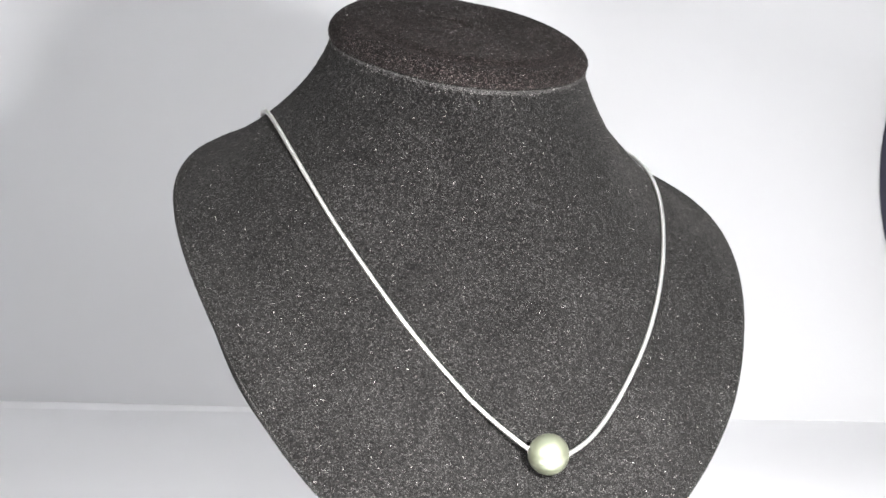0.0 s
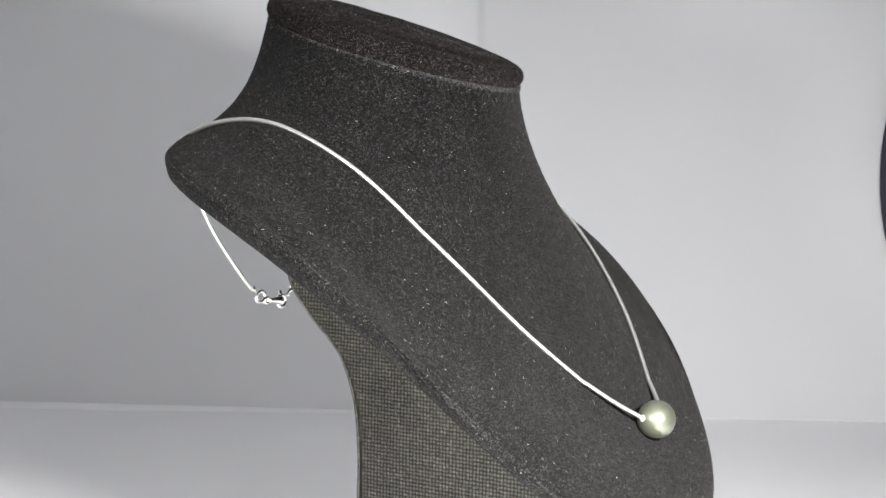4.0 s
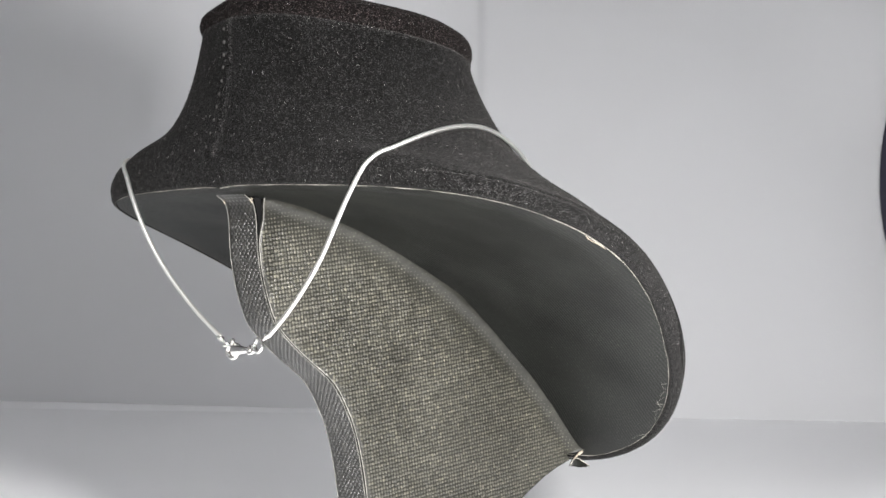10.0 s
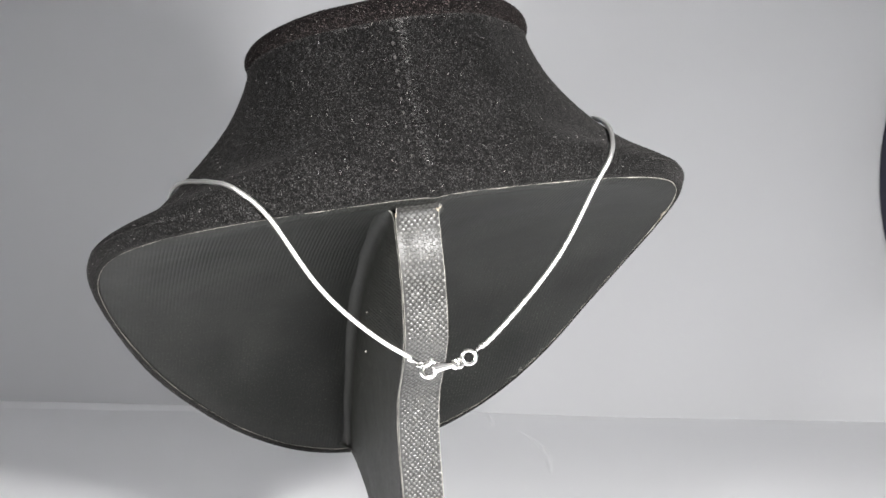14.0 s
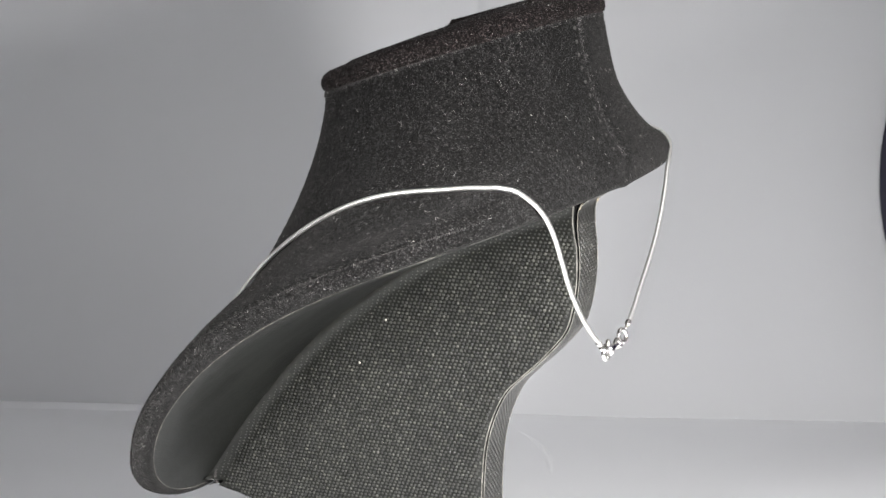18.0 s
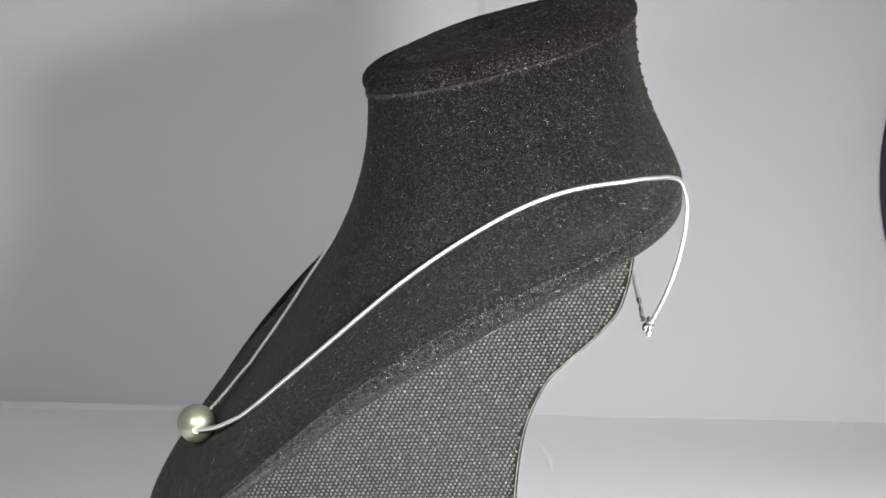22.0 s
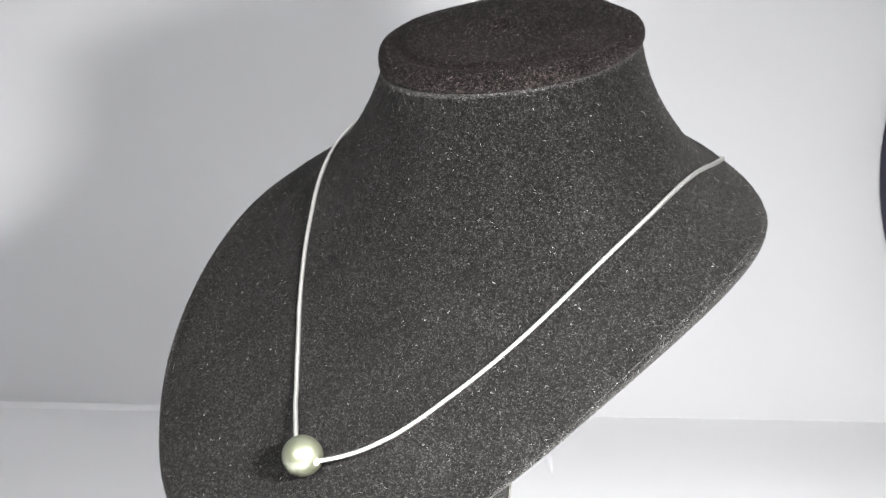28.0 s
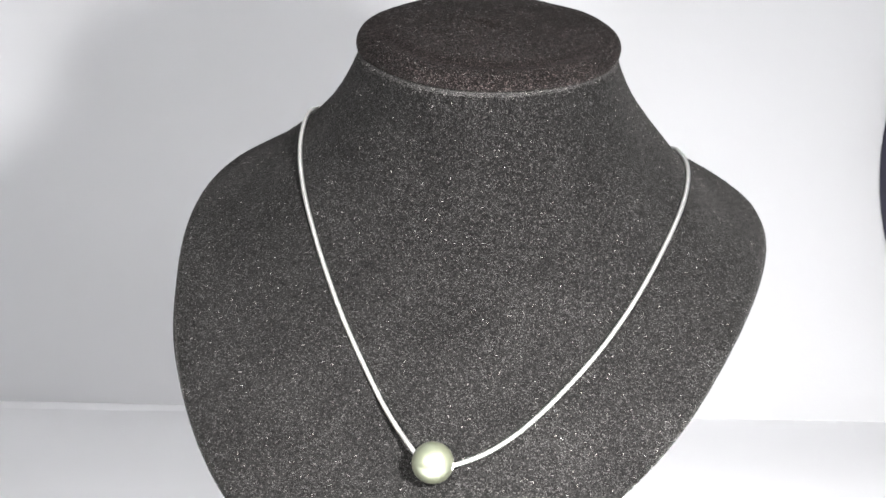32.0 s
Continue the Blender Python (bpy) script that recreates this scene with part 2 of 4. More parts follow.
def kink(a):
    """The rim's dip where the neck's seam runs out into it."""
    return 0.0013 * math.exp(-abs(math.remainder(a - math.pi + 0.066, 2 * math.pi)) / 0.06)


def rim_point(a):
    x = series((0.1603, 0.0024, 0.0033, 0.0125, -0.0002, 0.0004), a, 1, math.sin) + series((-0.0069, -0.0002), a, 2)
    f = series((0.0006, 0.142, -0.0028, -0.0053, 0.0092, 0.0035), a) + series((0.0013, 0.006, 0.0024), a, 1, math.sin)
    out = 0.0019 * fuller(a) + uneven(a)[0]
    x, f = x + out * math.sin(a), f + out * math.cos(a)
    return Vector((x, f, rim_height(f) + 0.0018 * fuller(a) - 0.25 * kink(a)))


def rim_normal(f):
    return Vector((0, 0.6094 + 4.102 * f + 11.01 * f * f, 1)).normalized()


UP_AT_SEAM = 0.95
NECK_TILT = radians(22.09)
NECK_AXIS = Vector((0, math.sin(NECK_TILT), math.cos(NECK_TILT)))
NECK_MID = Vector((-0.0004, -0.0375, 0.1171))


def neck_radius(a):
    return Vector((math.sin(a) * 0.0726, math.cos(a) * 0.0763 * math.cos(NECK_TILT), -math.cos(a) * 0.0763 * math.sin(NECK_TILT))) + math.sin(a) * 0.0726 * 0.0678 * NECK_AXIS


@functools.lru_cache(maxsize=8192)
def even_point(a, v):
    """The velvet's even form: a runs round from the front, v from the rim (0) to the neck's top (1)."""
    e = rim_point(a)
    nn = rim_normal(e.y)
    rd = neck_radius(a)
    n = NECK_MID + rd
    inw = n - e
    inw = (inw - inw.dot(nn) * nn).normalized()
    c1 = e + series((0.0369, -0.0033, 0.0052, -0.0033, 0.0078), a) * nn + series((-0.0347, -0.0101, 0.0001, 0.013, -0.0025), a) * inw
    c2 = n - series((0.0961, -0.0067, 0.0407, -0.0071, 0.0042), a) * NECK_AXIS + series((0.0136, 0.0381, -0.0017, -0.002, -0.0047), a) * rd.normalized()
    w = 1 - v
    swell = series((-0.004, 0.0001, 0.0051, 0.0027, -0.0007), a) + series((-0.0019, 0.0012), a, 1, math.sin) - 0.0026 * math.exp(-((a + 2.0) / 0.3) ** 2) - 0.0022 * math.exp(-((a - 2.25) / 0.2) ** 2)
    turn = math.atan2(math.sin(a), math.cos(a))
    side = -0.0032 * math.exp(-((turn + 1.85) / 0.45) ** 2) + 0.0026 * math.exp(-((turn - 1.25) / 0.35) ** 2) - 0.0024 * math.exp(-((turn - 2.1) / 0.4) ** 2)
    c2 = c2 + Vector((2.2 * side, 0, 0))
    b = max(0.0, min(1.0, (abs(math.atan2(math.sin(a), math.cos(a))) - 2.25) / 0.65))
    b = b * b * (3 - 2 * b)
    c1 = c1.lerp(e + Vector((0.004 * math.sin(a), 0.003 * math.cos(a), 0.0165)), b)
    c2 = c2.lerp(n + Vector((0.003 * math.sin(a), -0.002, -0.050)), b)
    hem = -0.0017 * (1 - 0.75 * fuller(a)) * math.exp(-((v - 0.105) / 0.016) ** 2) * max(0.0, min(1.0, (abs(turn) - 0.25) / 0.4, (2.4 - abs(turn)) / 0.4))
    return -hem * inw + w ** 3 * e + 3 * w * w * v * c1 + 3 * w * v * v * c2 + v ** 3 * n + (1 - b) * swell * 16 * (w * v) ** 2 * nn


def bust_point(a, v):
    """The velvet surface with its unevenness."""
    p = even_point(a, v)
    u = v / UP_AT_SEAM
    out = sum(c * math.exp(-((u - at) / wide) ** 2) for c, (at, wide, _) in zip(uneven(a)[1:], SKIN_OUT)) * (1 - math.exp(-(u / 0.05) ** 2))
    out -= 0.0006 * math.exp(-(math.remainder(a - math.pi + 0.075, 2 * math.pi) / 0.03) ** 2) * min(1.0, 5 * u)
    h = 0.01 if v < 0.98 else -0.01
    n = (even_point(a, v + h) - p).cross(even_point(a + 0.01, v) - p).normalized()
    return p + n * (out if h > 0 else -out)


SEAM_MID, SEAM_AXIS = Vector((0.0007, -0.0375, 0.1108)), Vector((0, 0.2665, 0.9638))


@functools.lru_cache(maxsize=None)
def neck_v(a):
    """How far up the velvet runs at this side before it meets the seam under the cap."""
    lo, hi = 0.6, 1.12
    for _ in range(22):
        v = (lo + hi) / 2
        d = bust_point(a, v) - SEAM_MID
        if d.dot(SEAM_AXIS) - 0.0113 * d.x + 0.0006 * math.sin(a) ** 2 < 0:
            lo = v
        else:
            hi = v
    return lo


def seam_point(a, scale, height, forward=0.0):
    """A point on the cap: the seam's ring scaled about its middle, raised along its axis."""
    p = bust_point(a, neck_v(a))
    return SEAM_MID + (p - SEAM_MID) * scale + SEAM_AXIS * height * (1 - 1.7 * p.x - 1.0 * (p.y - SEAM_MID.y)) + Vector((0, 0.9638, -0.2665)) * forward


def rim_inset(a, inset, drop):
    """A point on the underside, inset from the rim towards its middle and lowered under it."""
    e = rim_point(a)
    to = Vector((0.004, -0.005, 0)) - Vector((e.x, e.y, 0))
    to.normalize()
    q = Vector((e.x + to.x * inset, e.y + to.y * inset, 0))
    q.z = rim_height(q.y) + 0.0018 * fuller(a) - kink(a)
    return q - rim_normal(q.y) * drop


N_ROUND = 288
ANGLES = [2 * math.pi * k / N_ROUND - math.pi for k in range(N_ROUND)]


# ---- setting ----
def sheet(fn, nu, nv):
    return grid_mesh([[fn(i / nu, j / nv) for i in range(nu + 1)] for j in range(nv + 1)], closed=False)[0]


def slab(lo, hi):
    bm = bmesh.new()
    bmesh.ops.create_cube(bm, size=1)
    for v in bm.verts:
        v.co = Vector([l + (h - l) * (c + 0.5) for l, h, c in zip(lo, hi, v.co)])
    return bm


def build_setting():
    floor = structure("floor", slab((-SIDE_X - 0.02, FRONT_Y - 0.02, FLOOR_Z - 0.02), (SIDE_X + 0.02, WALL_Y + 0.08, FLOOR_Z)), SHEET, "white cloth floor of a small photo tent", "floor")

    def wrinkle(points, wide, high, label):
        """A soft fold of the floor cloth: a low ridge that runs out at both ends."""
        line = smooth_line([(x, y, FLOOR_Z) for x, y in points], 0.002)
        rows = []
        for k, p in enumerate(line):
            d = (line[min(k + 1, len(line) - 1)] - line[max(k - 1, 0)]).normalized()
            t = math.sin(math.pi * k / (len(line) - 1)) ** 0.6
            side = Vector((-d.y, d.x, 0)) * wide * (0.3 + 0.7 * t)
            rows.append([p + side * q + Vector((0, 0, high * t * (0.5 + 0.5 * math.cos(math.pi * q)) - 0.0001)) for q in (-1, -0.7, -0.4, -0.2, 0, 0.2, 0.4, 0.7, 1)])
        part("wrinkle", grid_mesh(rows, closed=False)[0], SHEET, floor, label)
    wrinkle(WRINKLE_A, 0.0022, 0.0008, "soft crease in the cloth")
    wrinkle(WRINKLE_B, 0.0026, 0.0008, "soft crease in the cloth")
    wrinkle(((-SIDE_X + 0.01, WALL_Y + 0.028), (-0.30, WALL_Y + 0.0155), (-0.16, WALL_Y + 0.001), (-0.02, WALL_Y - 0.013)), 0.0085, 0.0022, "rolled fold of cloth along the back")

    def back(u, v):
        x = -SIDE_X + 2 * SIDE_X * u
        z = FLOOR_Z + (TOP_Z - FLOOR_Z) * v ** 2.2
        d = x - 0.0245 - 0.01 * z
        crease = 0.0026 * max(0.0, 1 + d / 0.026) if d < 0 else 0.0026 * math.exp(-d / 0.0018)
        sag = 0.0025 * noise.noise(Vector((3.1 * x, 2.3 * z, 0.4)))
        h = z - FLOOR_Z
        soft = max(0.0, min(1.0, (x + 0.02) / 0.12))
        foot = (0.010 + 0.008 * soft) * math.exp(-h / (0.012 + 0.012 * soft))
        return Vector((x, WALL_Y + WALL_SKEW * x + crease + sag - foot, z - 0.002))
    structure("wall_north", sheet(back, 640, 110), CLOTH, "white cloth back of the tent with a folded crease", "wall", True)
    # unseen sides, front wall and top, added to close the space and bounce light
    structure("wall_west", slab((-SIDE_X - 0.02, FRONT_Y, FLOOR_Z), (-SIDE_X, WALL_Y + 0.08, TOP_Z)), CLOTH, "white cloth side of the tent, added out of view", "wall")
    structure("wall_east", slab((SIDE_X, FRONT_Y, FLOOR_Z), (SIDE_X + 0.02, WALL_Y + 0.08, TOP_Z)), CLOTH, "white cloth side of the tent, added out of view", "wall")
    structure("wall_south", slab((-SIDE_X - 0.02, FRONT_Y - 0.02, FLOOR_Z), (SIDE_X + 0.02, FRONT_Y, TOP_Z)), DARK_WALL, "unseen grey wall added behind the camera", "wall")
    structure("ceiling", slab((-SIDE_X - 0.02, FRONT_Y - 0.02, TOP_Z), (SIDE_X + 0.02, WALL_Y + 0.08, TOP_Z + 0.02)), CLOTH, "white cloth top of the tent, added out of view", "ceiling")
    # round dark opening cover on the back of the tent
    bm = bmesh.new()
    bmesh.ops.create_cone(bm, cap_ends=True, segments=96, radius1=0.158, radius2=0.1555, depth=0.012)
    for v in bm.verts:
        v.co = Vector((v.co.x, -v.co.z, v.co.y))
    port = tagged(new("round_cover", finish("round_cover", bm, NAVY, False)), "dark navy round cloth cover on the tent's back wall", "cover")
    port.location = (0.3916, WALL_Y + WALL_SKEW * 0.3916 - 0.014, -0.0115)
    port.rotation_euler = (0, 0, math.atan(WALL_SKEW))


CAP = ((0.93, 0.0002), (0.975, 0.0000), (1.004, 0.0006), (1.021, 0.0024), (1.026, 0.0048), (1.021, 0.0072), (1.004, 0.0094), (0.985, 0.0107), (0.962, 0.0117), (0.935, 0.0125), (0.915, 0.0129), (0.895, 0.0133), (0.875, 0.0136), (0.855, 0.0138), (0.835, 0.0140), (0.81, 0.0143), (0.78, 0.0146), (0.74, 0.0149), (0.68, 0.0152), (0.62, 0.0154), (0.4, 0.0161), (0.2, 0.0164), (0.02, 0.0165))


def ledge(a, sc):
    """The shallow dip behind the cap's rolled front."""
    return 0.0023 * max(0.0, math.cos(a)) ** 1.3 * math.exp(-((sc - 0.86) / 0.045) ** 2) + 0.0004 * noise.noise(Vector((3 * math.sin(a), 3 * math.cos(a), 5 * sc)))


def build_stand():
    stand = tagged(new("necklace_display_stand"), "black velvet bust-shaped necklace display stand with a leatherette back leg", "display stand")
    # velvet front: from under the rim, round it, up to the groove below the cap
    rows = [[place(*rim_inset(a, 0.0036 - 0.0010 * fuller(a), 0.0006 + 0.0006 * fuller(a))) for a in ANGLES], [place(*rim_inset(a, 0.0018 - 0.0007 * fuller(a), 0.0016)) for a in ANGLES], [place(*rim_inset(a, 0.0006 - 0.0003 * fuller(a), 0.0008)) for a in ANGLES]]
    for k in range(91):
        v = (k / 90) ** 1.25
        rows.append([place(*bust_point(a, v * neck_v(a))) for a in ANGLES])
    rows.append([place(*seam_point(a, 0.988, 0.0009)) for a in ANGLES])
    rows.append([place(*seam_point(a, 0.90, 0.0006)) for a in ANGLES])
    part("velvet_front", grid_mesh(rows)[0], VELVET, stand, "black velvet chest and neck")
    # cap
    rows = [[place(*seam_point(a, sc, h - ledge(a, sc), -0.0006)) for a in ANGLES] for sc, h in CAP]
    bm, vs = grid_mesh(rows)
    bm.faces.new(vs[-1])
    part("neck_cap", bm, VELVET_CAP, stand, "brown-black velvet cap with a rounded rim")
    # back panel
    rows = []
    mid = Vector((0.004, -0.005))
    for k in range(25):
        s = 1 - k / 24 * 0.995
        ring = []
        for a in ANGLES:
            e = rim_inset(a, 0.0032 - 0.0014 * fuller(a), 0.0)
            x, f = mid.x + (e.x - mid.x) * s, mid.y + (e.y - mid.y) * s
            t = min(1.0, (1 - s) / 0.07)
            sag = 0.0010 + 0.0020 * t * (2 - t) + (0.0009 * noise.noise(Vector((20 * x, 20 * f, 1.5))) + 0.0003 * noise.noise(Vector((60 * x, 45 * f, 4)))) * min(1.0, (1 - s) * 6)
            ring.append(place(*(Vector((x, f, rim_height(f) + 0.0018 * fuller(a) * max(0.0, 10 * s - 9))) - rim_normal(f) * sag)))
        rows.append(ring)
    bm, vs = grid_mesh(rows)
    bm.faces.new(vs[-1])
    lay = bm.loops.layers.uv.new("UVMap")
    for f in bm.faces:
        for l in f.loops:
            q = l.vert.co
            l[lay].uv = (q.x * math.cos(HEAD) + q.y * math.sin(HEAD), q.x * math.sin(HEAD) - q.y * math.cos(HEAD))
    part("back_panel", bm, PANEL_SKIN, stand, "smooth black leatherette back panel")
    def edge_width(k):
        a = ANGLES[k % N_ROUND]
        full = 1.0 if a < -1.62 or a > 2.6 else 0.30 if a > 0.5 else 0.35
        return full * max(0.12, 0.75 + 0.9 * noise.noise(Vector((17 * a, 1.3, 0))))
    flank = [max(0.0, min(1.0, (a - 0.5) / 0.4, (2.7 - a) / 0.3)) for a in ANGLES]
    edge = [place(*rim_inset(a, 0.0034 - 0.0009 * fuller(a) - 0.0012 * w + 0.0004 * noise.noise(Vector((9 * a, 0, 0))), 0.0013 + 0.0003 * w)) for a, w in zip(ANGLES, flank)]
    part("panel_edge", tube(edge + edge[:1], 0.00022, 6, edge_width), PALE_EDGE, stand, "pale frayed fabric edge")
    build_leg(stand)
    build_wear(stand)
    return stand


# the leg's outline: its back from the panel down, then its front from the floor up
LEG_BACK = ((-0.1140, 0.0430), (-0.1115, 0.0270), (-0.1122, 0.0100), (-0.1112, -0.0060), (-0.1078, -0.0220), (-0.1025, -0.0340), (-0.0885, -0.0490), (-0.0740, -0.0618), (-0.0655, -0.0705), (-0.0578, -0.0850), (-0.0525, -0.1010), (-0.0495, -0.1210), (-0.0480, -0.1450), (-0.0485, -0.1800), (-0.0510, -0.2200), (-0.0530, -0.2590))
LEG_FRONT = ((0.046, -0.2590), (0.044, -0.222), (0.054, -0.190), (0.076, -0.168), (0.1000, -0.1570), (0.1150, -0.1525), (0.1300, -0.1480), (0.1405, -0.1505))
LEG_X = (-0.0040, 0.0187)
LEG_DOWN = [(p.x, p.y) for p in smooth_line([(f, z, 0) for f, z in LEG_BACK], 0.002)]
LEG_UP = [(p.x, p.y) for p in smooth_line([(f, z, 0) for f, z in LEG_FRONT], 0.002)]
LEG_TOP, LEG_LOW = 0.0378, -0.2588


def leg_z(f):
    return rim_height(f) - 0.0030


def line_f(line, z):
    """How far forward a line of the leg's outline runs at this height."""
    return float(np.interp(z, *zip(*sorted((q, f) for f, q in line))))


def leg_back(z, gape=0.0):
    t = max(0.0, min(1.0, (z - 0.010) / 0.022))
    return line_f(LEG_DOWN, z) + gape * t * t * (3 - 2 * t)


TOP_LINE = [(f, leg_z(f)) for f in (0.141 - 0.2575 * k / 120 for k in range(121))]


def leg_front(z):
    return line_f(TOP_LINE, z) if z > leg_z(0.1395) else line_f(LEG_UP, z)


def side_point(side, f, z, out=0.0):
    """A point on one of the leg's skins: nearly flat, flaring out in a hollow curve where it meets the panel."""
    slope = 0.6094 + 4.102 * f + 11.01 * f * f
    d = max(0.0, (leg_z(f) - z) / math.sqrt(1 + slope * slope))
    flare = 0.0
    if d < 0.0085:
        flare = 0.0085 * (1 - math.sqrt(1 - (1 - d / 0.0085) ** 2)) * max(0.0, min(1.0, (f + 0.118) / 0.02))
    wavy = 0.0005 * noise.noise(Vector((22 * f, 22 * z, 3.0 + side))) + 0.00025 * noise.noise(Vector((70 * f, 70 * z, side)))
    x = LEG_X[1] + flare + wavy + out if side else LEG_X[0] - flare - wavy - out
    return place(x, f, z)


BEAD = [(math.cos(math.pi * k / 3), math.sin(math.pi * k / 3), 0.0) for k in range(6)] + [(0.72 * math.cos(math.pi * k / 3), 0.72 * math.sin(math.pi * k / 3), 0.66) for k in range(6)] + [(0.0, 0.0, 1.0)]
BEAD_FACES = [(k, (k + 1) % 6, (k + 1) % 6 + 6, k + 6) for k in range(6)] + [(k + 6, (k + 1) % 6 + 6, 12) for k in range(6)]


def embossing(spots, mat, parent, label):
    """All the small raised beads of one skin: spots are (middle, along, across, out), each scaled."""
    shape = np.array(BEAD)
    verts = np.concatenate([np.array(m) + shape[:, :1] * np.array(u) + shape[:, 1:2] * np.array(w) + shape[:, 2:] * np.array(n) for m, u, w, n in spots])
    faces = [tuple(k + 13 * i for k in f) for i in range(len(spots)) for f in BEAD_FACES]
    me = bpy.data.meshes.new("embossing")
    me.from_pydata(verts.tolist(), [], faces)
    me.polygons.foreach_set("use_smooth", [True] * len(me.polygons))
    me.materials.append(mat)
    ob = new("embossing", me)
    ob.parent = parent
    tagged(ob, label, kind="stuff")


def build_leg_side(stand, side, gape):
    rng = random.Random(31 + side)
    nz, nf = 170, 44
    rows = []
    for k in range(nz + 1):
        z = LEG_TOP + (LEG_LOW - LEG_TOP) * k / nz
        b, c = leg_back(z, gape), leg_front(z)
        rows.append([(b + (c - b) * (1 - (1 - i / nf) ** 1.7), z) for i in range(nf + 1)])
    bm, vs = grid_mesh([[side_point(side, f, z) for f, z in r] for r in rows], closed=False)
    # the skin's thickness, turned in at its back edge
    inner = [[bm.verts.new(side_point(side, r[0][0] + e, r[0][1], -0.0016)) for e in (0.0, 0.004)] for r in rows]
    for k in range(nz):
        bm.faces.new((vs[k][0], vs[k + 1][0], inner[k + 1][0], inner[k][0]))
        bm.faces.new((inner[k][0], inner[k + 1][0], inner[k + 1][1], inner[k][1]))
    skin = part("leg_side", bm, COARSE_SKIN if side else FINE_SKIN, stand, "coarsely beaded black leatherette side, darkened as the shaded one" if side else "finely embossed black leatherette side, lightened as the lit one")
    # beads: staggered rows on one side, a square weave on the other
    pu, pv, lean = (0.00262, 0.00205, 0.16) if side else (0.00228, 0.00220, -0.04)
    size = (0.40, 0.45, 0.00017) if side else (0.46, 0.45, 0.00016)
    spots = []
    k = 0
    z = LEG_TOP - 0.002
    while z > LEG_LOW:
        b, c = leg_back(z, gape) + 0.0012, leg_front(z) - 0.0018
        f = -0.13 + (pu * 0.5 if side and k % 2 else 0.0) + (z - LEG_TOP) * lean
        f += math.ceil((b - f) / pu) * pu
        while f < c:
            jf, jz = f + rng.gauss(0, 0.04) * pu, z + rng.gauss(0, 0.05) * pv + 0.0008 * noise.noise(Vector((9 * f, 9 * z, 5)))
            m = side_point(side, jf, jz, -0.00003)
            u, w = side_point(side, jf + 0.0005, jz) - m, side_point(side, jf, jz + 0.0005) - m
            n = u.cross(w).normalized() * (-1 if side else 1)
            if (n.dot(place(1, 0, 0) - place(0, 0, 0)) > 0) != bool(side):
                n = -n
            flat = max(0.1, min(1.0, (leg_z(jf) - jz) / 0.020))
            wide = UNIT * (0.35 + 0.65 * flat)
            h = size[2] * flat * rng.uniform(0.6, 1.25) * UNIT
            spots.append((m[:], (u.normalized() * pu * size[0] * wide * rng.uniform(0.85, 1.1))[:], (w.normalized() * pv * size[1] * wide * rng.uniform(0.85, 1.12))[:], (n * h * 1.6)[:]))
            f += pu
        z -= pv
        k += 1
    embossing(spots, COARSE_BEAD if side else FINE_BEAD, skin, "embossed leatherette beads, toned pale for glints")
    edge = [side_point(side, leg_back(z, gape), z) for z in (LEG_TOP + (LEG_LOW - LEG_TOP) * k / 150 for k in range(151))]
    part("leg_edge", tube(edge, 0.00020, 6, lambda k: 0.8 + 0.6 * noise.noise(Vector((0.7 * k, 0, side)))), GREY_EDGE, stand, "worn grey cut edge")


